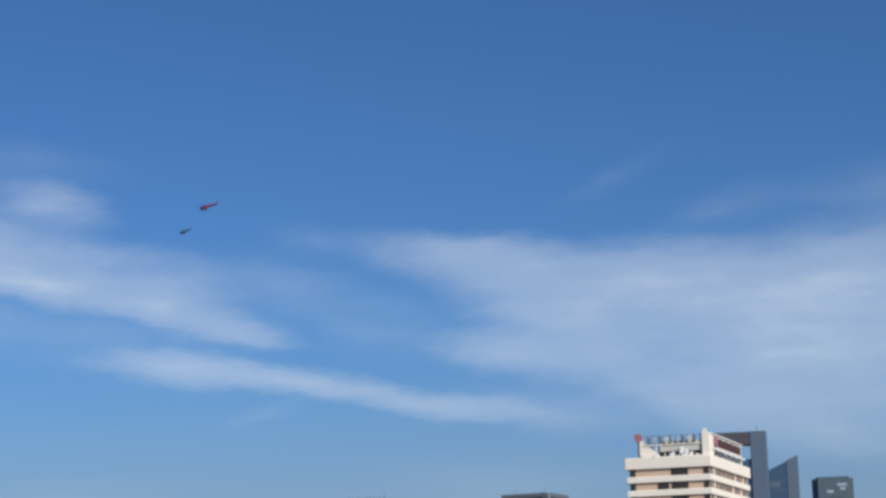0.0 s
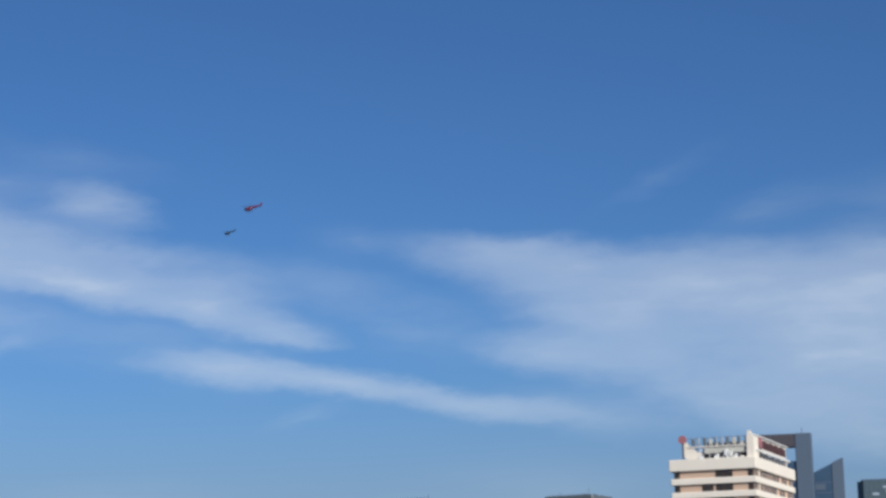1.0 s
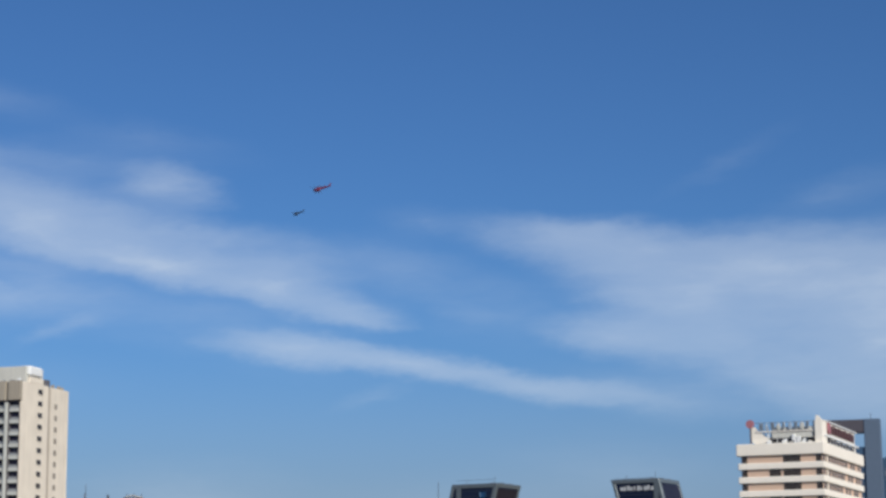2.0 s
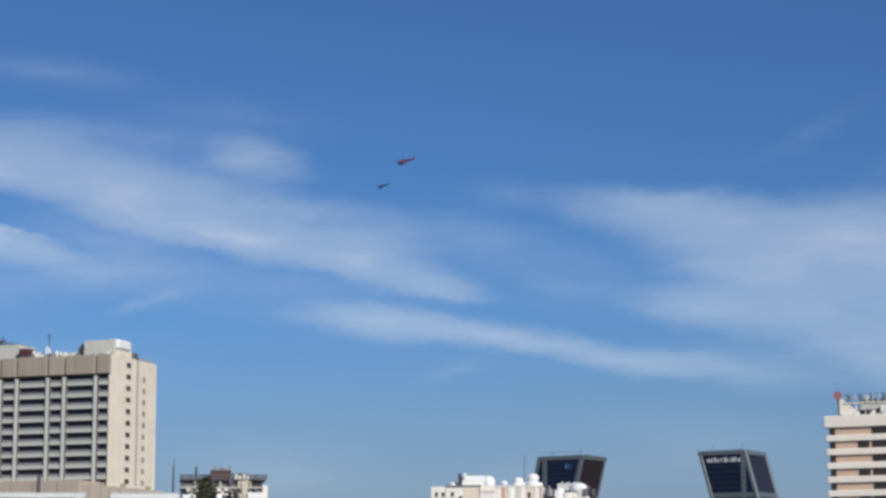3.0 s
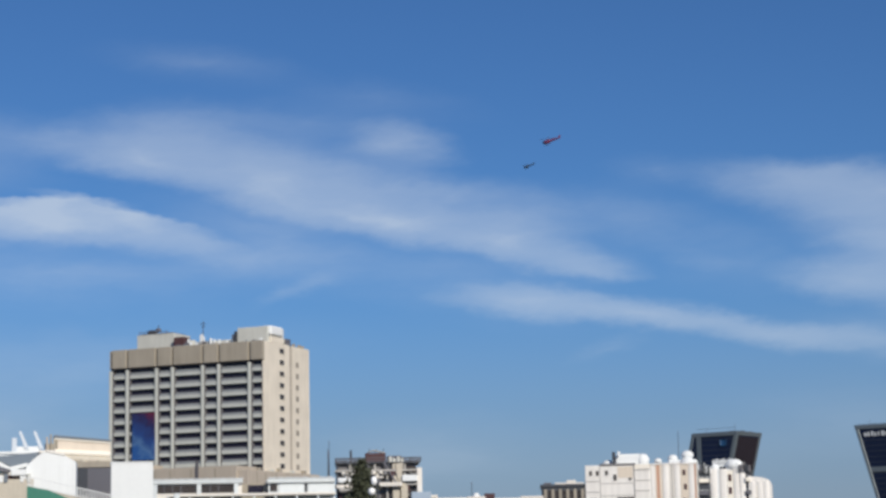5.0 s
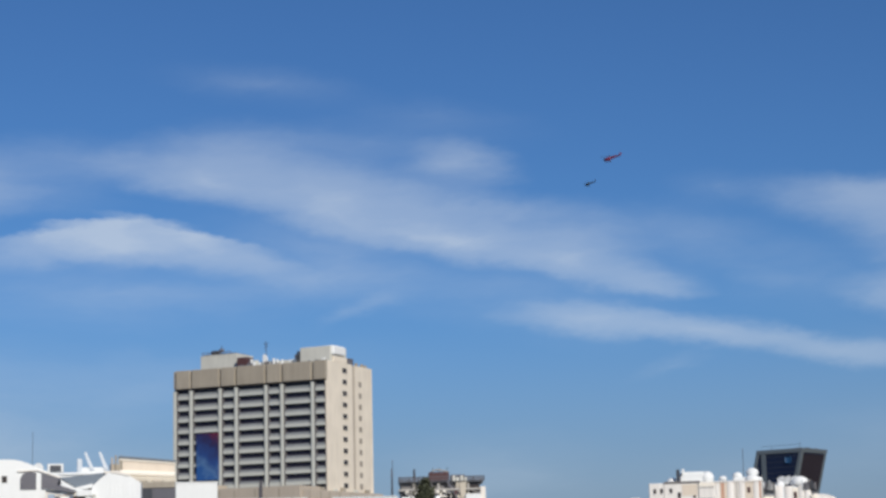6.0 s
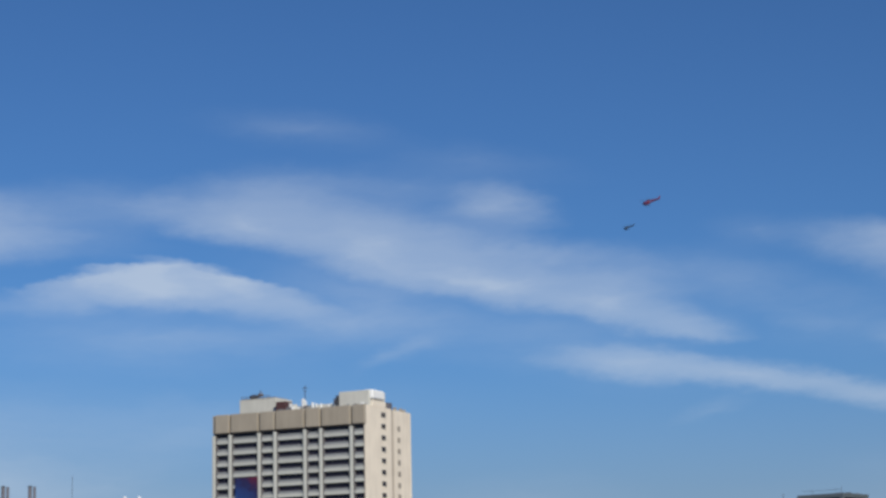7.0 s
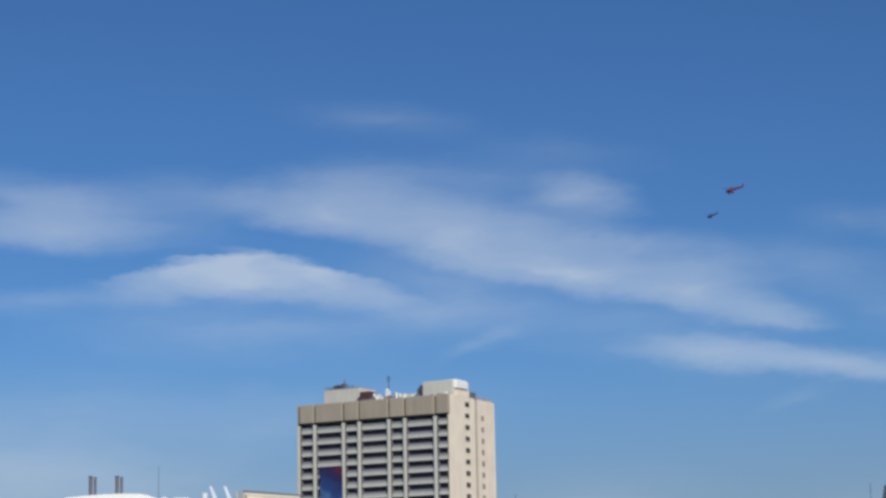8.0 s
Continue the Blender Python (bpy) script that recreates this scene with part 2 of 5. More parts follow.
def banner_material():
    """Printed cloth: mottled blue that turns crimson towards its upper right."""
    m = bpy.data.materials.new("printed_banner")
    m.use_nodes = True
    nt = m.node_tree
    link = nt.links.new
    bsdf = nt.nodes["Principled BSDF"]
    bsdf.inputs["Roughness"].default_value = 0.7
    coord = nt.nodes.new("ShaderNodeTexCoord")
    dirn = nt.nodes.new("ShaderNodeVectorMath")
    dirn.operation = "DOT_PRODUCT"
    link(coord.outputs["Generated"], dirn.inputs[0])
    dirn.inputs[1].default_value = (0.28, 0.0, 0.80)
    cloud = nt.nodes.new("ShaderNodeTexNoise")
    link(coord.outputs["Object"], cloud.inputs["Vector"])
    cloud.inputs["Scale"].default_value, cloud.inputs["Detail"].default_value = 0.42, 5.0
    add = nt.nodes.new("ShaderNodeMath")
    add.operation = "MULTIPLY_ADD"
    link(cloud.outputs["Fac"], add.inputs[0])
    add.inputs[1].default_value = 0.5
    link(dirn.outputs["Value"], add.inputs[2])
    ramp = nt.nodes.new("ShaderNodeValToRGB")
    link(add.outputs[0], ramp.inputs[0])
    el = ramp.color_ramp.elements
    el[0].position, el[0].color = 0.35, (0.012, 0.075, 0.26, 1)
    el[1].position, el[1].color = 1.28, (0.15, 0.010, 0.035, 1)
    for p, c in ((0.42, (0.06, 0.14, 0.30, 1)), (0.56, (0.012, 0.05, 0.20, 1)), (0.80, (0.014, 0.014, 0.075, 1)), (0.93, (0.075, 0.008, 0.04, 1))):
        e = el.new(p)
        e.color = c
    half = nt.nodes.new("ShaderNodeMath")
    half.operation = "MULTIPLY"
    half.inputs[1].default_value = 0.74
    link(add.outputs[0], half.inputs[0])
    link(half.outputs[0], ramp.inputs[0])
    el[len(el) - 1].position = 1.0
    link(ramp.outputs[0], bsdf.inputs["Base Color"])
    return m


BANNER = banner_material()
GLOBE = material("opal_globe", (0.93, 0.93, 0.91), 0.3, vary=0.05)
GREEN_NET = material("green_netting", (0.06, 0.22, 0.16), 0.9, vary=0.3)
BARK = material("bark", (0.09, 0.065, 0.045), 0.95, vary=0.4)
LEAF = material("cypress_leaf", (0.055, 0.062, 0.035), 0.8, vary=0.6, coarse=0.6)
GROUND = material("asphalt_ground", (0.075, 0.072, 0.068), 0.95, vary=0.35, coarse=0.01, grain=0.4)
HELI_RED = material("red_fuselage", (0.15, 0.028, 0.07), 0.4, vary=0.1)
HELI_GREY = material("dark_blue_fuselage", (0.03, 0.05, 0.08), 0.45, vary=0.1)


# ---------------------------------------------------------------- building blocks
def spot(bearing, distance):
    a = radians(bearing)
    return distance * math.sin(a), distance * math.cos(a)


def up(elevation, distance):
    return EYE + distance * math.tan(radians(elevation))


def thing(name, x, y, z, rz, label, category, group="", kind=""):
    ob = new(name)
    ob.matrix_world = pose(x, y, z, 0, 0, rz)
    return tagged(ob, label, category, group, kind)


def mesh_of(name, bm, mat):
    me = bpy.data.meshes.new(name)
    bm.normal_update()
    bm.to_mesh(me)
    bm.free()
    me.materials.append(mat)
    return me


def part(name, bm, mat, parent, label="", at=None):
    ob = new(name, bm if isinstance(bm, bpy.types.Mesh) else mesh_of(name, bm, mat))
    ob.parent = parent
    if at is not None:
        ob.location = at
    return tagged(ob, label)


def box(x0, x1, y0, y1, z0, z1, bm=None, bevel=0.0, lean=0.0):
    """A box between the given bounds, its edges rounded by bevel and its top pushed sideways by lean."""
    bm = bm or bmesh.new()
    made = bmesh.ops.create_cube(bm, size=1.0)
    vs = made["verts"]
    for v in vs:
        v.co = Vector((x0 + (v.co.x + 0.5) * (x1 - x0), y0 + (v.co.y + 0.5) * (y1 - y0), z0 + (v.co.z + 0.5) * (z1 - z0)))
    if bevel:
        edges = list({e for v in vs for e in v.link_edges})
        vs = bmesh.ops.bevel(bm, geom=edges, offset=bevel, segments=1, affect="EDGES")["verts"]
    if lean:
        for v in vs:
            v.co.x += lean * v.co.z
    return bm


def tube(x, y, z0, z1, r0, r1=None, n=10, bm=None):
    bm = bm or bmesh.new()
    made = bmesh.ops.create_cone(bm, cap_ends=True, segments=n, radius1=r0, radius2=r0 if r1 is None else r1, depth=z1 - z0)
    bmesh.ops.translate(bm, verts=made["verts"], vec=(x, y, (z0 + z1) / 2))
    return bm


def ball(x, y, z, r, sx=1, sy=1, sz=1, bm=None, u=14, v=8):
    bm = bm or bmesh.new()
    made = bmesh.ops.create_uvsphere(bm, u_segments=u, v_segments=v, radius=r)
    for w in made["verts"]:
        w.co = Vector((x + w.co.x * sx, y + w.co.y * sy, z + w.co.z * sz))
    for f in bm.faces:
        f.smooth = True
    return bm


def beam(a, b, r, bm=None, n=6):
    """A round bar from a to b."""
    bm = bm or bmesh.new()
    a, b = Vector(a), Vector(b)
    made = bmesh.ops.create_cone(bm, cap_ends=True, segments=n, radius1=r, radius2=r, depth=(b - a).length)
    m = Matrix.Translation((a + b) / 2) @ (b - a).to_track_quat("Z", "Y").to_matrix().to_4x4()
    bmesh.ops.transform(bm, matrix=m, verts=made["verts"])
    return bm


def prism(points, y0, y1, bm=None):
    """An upright outline of (x, z) points drawn out from y0 to y1."""
    bm = bm or bmesh.new()
    a = [bm.verts.new((x, y0, z)) for x, z in points]
    b = [bm.verts.new((x, y1, z)) for x, z in points]
    bm.faces.new(a)
    bm.faces.new(b[::-1])
    for i in range(len(a)):
        j = (i + 1) % len(a)
        bm.faces.new((a[j], a[i], b[i], b[j]))
    bmesh.ops.recalc_face_normals(bm, faces=bm.faces)
    return bm


# ---------------------------------------------------------------- ground
bm = bmesh.new()
bmesh.ops.create_grid(bm, x_segments=40, y_segments=40, size=4800)
ground = new("ground", mesh_of("ground", bm, GROUND))
tagged(ground, "grey asphalt and paved city ground reaching the horizon", "ground", kind="structure")


# ---------------------------------------------------------------- the tall hospital slab
def hospital_tower():
    x0, y0 = spot(-6.29, 600)
    t = thing("office_tower", x0, y0, 0, -22, "tall tan concrete slab block with ribbon windows and a banner", "building")
    L, S, TOP, CAP = 54.1, 29.2, 70.5, 64.75
    STOREY = 3.5
    # core behind the facade
    part("core", box(-L + 0.6, -0.6, 1.3, S - 0.4, 0, CAP + 1), RECESS, t)
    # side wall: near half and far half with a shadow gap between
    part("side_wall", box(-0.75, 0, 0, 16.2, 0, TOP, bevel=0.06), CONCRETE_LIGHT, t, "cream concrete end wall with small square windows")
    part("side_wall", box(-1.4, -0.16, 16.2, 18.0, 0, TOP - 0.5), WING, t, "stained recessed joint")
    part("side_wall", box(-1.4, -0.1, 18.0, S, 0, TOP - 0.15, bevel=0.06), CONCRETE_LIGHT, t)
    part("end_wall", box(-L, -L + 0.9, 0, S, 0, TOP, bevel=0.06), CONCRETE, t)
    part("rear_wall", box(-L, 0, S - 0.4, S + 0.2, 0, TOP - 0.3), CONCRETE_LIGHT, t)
    part("roof_slab", box(-L + 0.3, -0.3, 0.4, S - 0.2, TOP - 1.4, TOP - 0.9), GREY, t)
    # parapet panels, one a bay; bay edges from the right-hand corner
    bays = [(-4.0, -0.85), (-14.6, -5.3), (-20.2, -15.8), (-30.8, -21.4), (-36.4, -31.9), (-46.9, -37.7), (-52.7, -48.1)]
    for a, b in bays:
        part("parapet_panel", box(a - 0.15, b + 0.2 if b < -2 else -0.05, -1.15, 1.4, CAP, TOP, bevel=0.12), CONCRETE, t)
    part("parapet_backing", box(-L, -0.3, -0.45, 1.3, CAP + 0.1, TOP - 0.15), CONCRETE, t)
    part("soffit", box(-L + 0.2, -0.9, -0.4, 1.2, CAP - 0.35, CAP - 0.05), JOINT, t)
    part("corner_joint", box(-0.85, -0.72, -0.2, 0.4, 0, CAP), JOINT, t)
    spandrel = {}
    glass, upstand = {}, {}
    for i, (a, b) in enumerate(bays):
        w = round(b - a, 1)
        if w not in spandrel:
            sb = box(-w / 2, w / 2, -0.35, 0.9, 0.1, 1.15, bevel=0.06)
            box(-w / 2, w / 2, -0.42, 0.3, 1.02, 1.2, sb, bevel=0.05)
            spandrel[w] = mesh_of("spandrel", sb, SPANDREL)
            upstand[w] = mesh_of("sill_panel", box(-w / 2, w / 2, 0.25, 0.9, 1.2, 2.0), SILL_GREY)
            gb = box(-w / 2, w / 2, 0.75, 0.95, 0.2, 1.87)
            for n in range(1, int(w / 1.15)):
                x = -w / 2 + n * w / int(w / 1.15)
                box(x - 0.04, x + 0.04, 0.68, 0.8, 0.25, 1.85, gb)
            glass[w] = mesh_of("window", gb, WINDOW)
        for k in range(18):
            z = CAP - STOREY * (k + 1) + 0.1
            part("spandrel", spandrel[w], None, t, at=((a + b) / 2, 0, z))
            part("sill_panel", upstand[w], None, t, at=((a + b) / 2, 0, z))
            part("window", glass[w], None, t, at=((a + b) / 2, 0, z + 1.75))
    edges = [-0.3] + [(bays[i][0] + bays[i + 1][1]) / 2 for i in range(6)] + [-53.4]
    for e in edges[1:]:
        part("pier", box(e - 0.75, e + 0.15, -0.8, 1.3, 0, CAP - 0.6, bevel=0.08), SPANDREL, t)
        # strip right of each pier, a slot's shade put into its dark colour
        part("pier_groove", box(e + 0.15, e + 0.6, -0.2, 1.3, 0, CAP - 0.6), JOINT, t)
    # end-wall windows
    frame_mesh = mesh_of("window", box(-0.06, 0.03, -1.35, 1.35, -0.75, 0.75), WINDOW_BROWN)
    small_mesh = mesh_of("window", box(-0.06, 0.03, -0.9, 0.9, -0.8, 0.8), TAN_GLASS)
    sill = mesh_of("window_sill", box(-0.02, 0.16, -1.6, 1.6, -0.14, 0), CONCRETE_LIGHT)
    for k in range(18):
        z = 68.2 - STOREY * k
        w = part("window", frame_mesh, None, t, at=(0.02, 11.1, z))
        part("window_sill", sill, None, w, at=(0.0, 0.0, -0.72))
        part("window", small_mesh, None, t, at=(-0.08, 21.4, z - 3.45))
    # banner over the second bay from the far end
    part("banner", box(-45.6, -37.5, -1.0, -0.88, 36.2, 50.6), BANNER, t, "large dark blue and crimson printed banner")
    # roof huts
    part("plant_room", box(-48.3, -35.0, 6, 16, TOP - 1, 75.6, bevel=0.1), HUT_GREY, t, "pale plant room on the roof")
    part("plant_room_roof", box(-47.5, -36.0, 6.6, 15, 75.6, 75.95), GREY, t)
    part("plant_room", box(-11.2, -0.8, 3.5, 14, TOP - 1, 75.3, bevel=0.1), HUT_GREY, t, "pale plant room on the roof")
    part("plant_room", box(-3.4, 0.2, 4.0, 12.0, TOP + 2.0, 75.5, bevel=0.5), WHITE, t)
    part("plant_room", box(-0.8, 0.0, 4.5, 13.0, TOP, TOP + 1.7, bevel=0.1), CONCRETE_LIGHT, t)
    part("roof_unit", box(-1.4, -0.2, 14.5, 17.5, TOP - 0.6, TOP + 1.9, bevel=0.1), GREY, t)
    part("plant_room", box(-33.9, -30.2, 4, 8, TOP - 0.5, 73.9, bevel=0.1), BROWN, t, "dark brown roof hut")
    part("plant_room", box(-30.2, -12.8, 5.5, 11, TOP - 0.5, 72.2), HUT_GREY, t)
    part("satellite_dish", prism([(-24.4, TOP - 0.3), (-22.6, TOP - 0.3), (-22.9, 73.2), (-23.8, 74.3), (-24.4, 73.9)], 3.6, 4.1), WHITE, t, "white tilted roof panel")
    for i, (x, h, r) in enumerate(((-21.2, 72.9, 0.4), (-19.9, 72.5, 0.35), (-27.6, 72.7, 0.9), (-18.2, 72.4, 0.3), (-29.0, 73.1, 0.5))):
        part("roof_tank", tube(x, 4.8, TOP - 0.5, h, r), WHITE if i != 2 else HUT_GREY, t)
    part("chimney", tube(-12.2, 4.6, TOP - 0.5, 74.4, 0.75, 0.6), DARK, t)
    part("chimney", tube(-13.4, 4.8, TOP - 0.5, 73.6, 0.4, 0.35), GREY, t)
    am = beam((-24.0, 5, 71), (-24.0, 5, 78.4), 0.12)
    beam((-24.9, 5, 77.6), (-23.1, 5, 77.6), 0.1, am)
    beam((-24.6, 5, 76.7), (-23.4, 5, 76.7), 0.1, am)
    part("aerial", am, DARK, t)
    part("satellite_dish", ball(-44.0, 8, 76.6, 1.3, 1.5, 0.7, 0.5), DARK, t, "dark dish aerial")
    part("satellite_dish", ball(-41.8, 8, 77.1, 0.8, 1.3, 0.7, 0.8), GREY, t, "grey dish aerial")
    part("aerial_frame", beam((-46.2, 8, 75.6), (-41.0, 8, 77.4), 0.16), DARK, t)
    part("aerial", beam((-41.8, 8, 75), (-41.8, 8, 78.6), 0.12), DARK, t)
    rng = random.Random(5)
    for i in range(26):
        x, h = rng.uniform(-33, -1.5), rng.uniform(0.3, 1.5)
        w = rng.uniform(0.25, 1.3)
        part("roof_clutter", box(x, x + w, 2.2, 2.2 + rng.uniform(0.4, 1.2), TOP - 1, TOP + h, bevel=0.06), rng.choice((HUT_GREY, GREY, RECESS, WHITE, BLUEGREY)), t)
    for i in range(8):
        y = rng.uniform(4, 27)
        part("roof_clutter", box(-1.2, -0.5, y, y + rng.uniform(0.3, 1.4), TOP - 0.8, TOP + rng.uniform(0.3, 1.1), bevel=0.06), rng.choice((HUT_GREY, CONCRETE, GREY)), t)
    part("hut_railing", beam((-47.6, 5.8, 76.4), (-37.0, 5.8, 76.3), 0.09), GREY, t)
    for i in range(6):
        part("hut_railing", beam((-47.4 + 2.0 * i, 5.8, 75.4), (-47.4 + 2.0 * i, 5.8, 76.4), 0.08), GREY, t)
    # lower wings at the foot
    part("lower_wing", box(-34.5, -2, -14, -1, 0, 32.6, bevel=0.1), WING, t, "tan concrete lower wing")
    part("lower_wing", box(-2, 1.4, -13, S + 4, 0, 31.3, bevel=0.1), WING, t)
    for y in (-8, -2.5, 4, 11, 18.5, 26):
        part("wing_joint", box(1.36, 1.46, y, y + 0.6, 20, 31.0), CONCRETE, t)
    for y, h in ((-6, 0.9), (2, 0.6), (7, 1.2), (15, 0.7), (23, 1.0)):
        part("wing_clutter", box(0.2, 1.2, y, y + 1.6, 31, 31.3 + h, bevel=0.06), HUT_GREY if h < 0.9 else CONCRETE, t)
    part("lower_wing", box(-54, -34.5, -9, -1, 0, 34.2, bevel=0.1), WING, t)
    for x in (-30, -24.6, -17.5, -9.4):
        part("wing_joint", box(x, x + 0.7, -14.06, -13.9, 20, 32.0), CONCRETE, t)
    part("downpipe", box(-15.6, -14.6, -14.3, -14.0, 20, 34.5), JOINT, t)
    return t


hospital_tower()


# ---------------------------------------------------------------- the two leaning towers
def leaning_tower(bearing, elevation, d, lean, name_label):
    x, y = spot(bearing, d)
    H, W = up(elevation, d), 42.3
    rz = -35.0
    k = math.tan(radians(15)) * lean
    # the corner seen between the faces, at roof height, stands over spot(bearing)
    ca, sa = math.cos(radians(rz)), math.sin(radians(rz))
    off = k * H
    t = thing("leaning_tower", x - off * ca, y - off * sa, 0, rz, name_label, "skyscraper", "twin leaning towers")
    part("glass_body", box(-W + 0.5, -0.5, 0.5, W - 0.5, 0, H - 0.8, lean=k), KIO_GLASS, t, "black glass curtain wall")
    part("glass_side", box(-0.7, -0.15, 3.4, W - 3.4, 0, H - 4, lean=k), KIO_SIDE, t, "bronze glass curtain wall")
    # silver frame: edges, corner post, horizontal bands
    for a, b in ((-W, -W + 2.8), (-3.2, 0.0)):
        part("edge_band", box(a, b, -0.2, 3.4, 0, H, bevel=0.3, lean=k), STEEL, t)
    part("edge_band", box(-3.4, 0.0, W - 3.4, W + 0.2, 0, H, bevel=0.3, lean=k), STEEL, t)
    part("edge_band", box(-W, -W + 3.4, W - 3.4, W + 0.2, 0, H, bevel=0.3, lean=k), STEEL, t)
    part("roof_band", box(-W - 0.1, 0.1, -0.3, W + 0.3, H - 3.2, H + 0.4, bevel=0.3, lean=k), STEEL, t)
    for z in (2, 0.35 * H, 0.672 * H):
        part("floor_band", box(-W + 3.6, -3.6, -0.15, 0.7, z - 2.0, z + 2.0, lean=k), STEEL, t)
        part("floor_band", box(-0.9, 0.05, 3.4, W - 3.4, z - 2.0, z + 2.0, lean=k), STEEL, t)
    # upright post that drops from the roof corner
    top = k * H
    if lean < 0:
        part("upright_post", box(top - 4.4, top - 0.6, -0.3, 0.7, 0, H - 3), STEEL, t)
    else:
        part("upright_post", box(top - W + 4.2, top - W + 8.0, -0.25, 0.7, 0, H - 3), STEEL, t)
    for i in range(2):
        part("aerial", beam((k * H - W + 12 + 26 * i, 4, H), (k * H - W + 12 + 26 * i, 4, H + 4 + 2 * i), 0.16), DARK, t)
    for i, (x, y, w, h) in enumerate(((-30, 12, 9, 1.0), (-12, 8, 5, 1.3), (-7, 16, 3, 1.5), (-9, 28, 6, 1.2), (-22, 20, 6, 1.1))):
        part("roof_unit", box(k * H + x, k * H + x + w, y, y + 5, H - 1, H + h, bevel=0.3), GREY if i % 2 else DARK, t)
    # storey lines on the glass
    for n in range(1, 26):
        z = n * 4.4
        part("storey_line", box(-W + 3.6, -3.6, 0.35, 0.52, z - 0.12, z + 0.12, lean=k), DARK, t)
    return t, k


tower_b, k_b = leaning_tower(11.745, 3.745, 1640, -1, "dark glass office tower leaning with silver bands and rooftop sign")
for i, w in enumerate((2.2, 1.6, 2.0, 1.5, 1.2, 2.2, 1.3, 2.4, 1.8, 2.3)):
    x = -36.5 + 3.0 * i + k_b * 100
    part("sign_bar", box(x, x + w, -0.25, 0.3, 100.3 - 0.4 * (i % 2), 102.9 + 0.5 * (i % 3)), SIGN, tower_b, "pale sign lettering bar")
tower_a, k_a = leaning_tower(7.16, 3.66, 1640, 1, "dark glass office tower leaning with silver bands and blue emblem")
part("emblem", box(-14 + k_a * 98, -8.5 + k_a * 98, 0.0, 0.4, 95.5, 100.8, bevel=1.0), EMBLEM, tower_a, "blue rooftop emblem")


# ---------------------------------------------------------------- the four far skyscrapers in view
def frame_tower():
    x, y = spot(17.97, 2650)
    t = thing("frame_skyscraper", x, y, 0, -20, "slate grey skyscraper whose twin cores carry an open top beam", "skyscraper")
    H = up(5.30, 2650)
    part("core_pillar", box(-21, 0, 0, 30, 0, H, bevel=0.6), SLATE, t)
    part("core_pillar", box(-86, -65, 0, 30, 0, H, bevel=0.6), SLATE, t)
    part("top_beam", box(-65, -21, 1, 29, H - 17, H - 0.5), BRONZE, t, "dark bronze clad top beam")
    part("glass_body", box(-65, -21, 3, 27, 0, H - 36), FAR_GLASS, t)
    for z in np.arange(20, H - 45, 12.0):
        part("floor_band", box(-65, -21, 2.4, 3.2, z, z + 1.6), SLATE, t)
    part("aerial", beam((-12, 10, H), (-12, 10, H + 8), 0.4), DARK, t)
    return t


def wedge_tower():
    x, y = spot(18.83, 2800)
    t = thing("wedge_skyscraper", x, y, 0, -18, "blue glass skyscraper with a slanting crown", "skyscraper")
    h0, h1, h2 = up(4.18, 2800), up(4.44, 2800), up(4.56, 2800)
    part("glass_body", prism([(-41, 0), (-16, 0), (-16, h1 - 1), (-41, h0)], 0, 30), FAR_GLASS, t)
    part("fin", prism([(-16, 0), (0, 0), (-0.5, h2), (-3, h2), (-16, h1)], -1, 31), SLATE, t)
    for z in np.arange(150, h0 - 4, 14.0):
        part("floor_band", box(-40.5, -16.2, -0.4, 0.3, z, z + 1.0), SLATE, t)
    part("window_band", box(-40, -26, -0.6, 0.2, h0 - 24, h0 - 16), SLATE, t)
    return t


def round_tower():
    d = 3100
    x, y = spot(20.31, d)
    t = thing("glass_skyscraper", x, y, 0, -20, "green-grey glass skyscraper with rounded corners", "skyscraper")
    H = up(3.9, d)
    bm = box(-62, 0, 0, 40, 0, H)
    up_edges = [e for e in bm.edges if abs(e.verts[0].co.z - e.verts[1].co.z) > 1]
    bmesh.ops.bevel(bm, geom=up_edges, offset=9, segments=4, affect="EDGES")
    part("glass_body", bm, GREEN_GLASS, t)
    part("roof_rim", box(-56, -6, 2, 38, H - 0.5, H + 2.5, bevel=1.0), SLATE, t)
    for i, xx in enumerate((-52, -44, -36, -28, -20, -12)):
        part("mullion", box(xx, xx + 0.9, -0.4, 0.2, 0, H - 2), SLATE, t)
    for z in np.arange(120, H - 6, 13.0):
        part("floor_band", box(-52, -10, -0.35, 0.25, z, z + 1.0), SLATE, t)
    # pale blue bands laid on the glass, bright reflections put into their colour
    for a, b, z in ((-24, -10, H - 12), (-20, -12, H - 18), (-40, -30, H - 22), (-52, -44, H - 40), (-46, -30, H - 46)):
        part("window_band", box(a, b, -0.5, 0.3, z, z + 4), PALE_BLUE, t, "pale band painted as a reflection on the glass")
    return t


frame_tower()
wedge_tower()
round_tower()


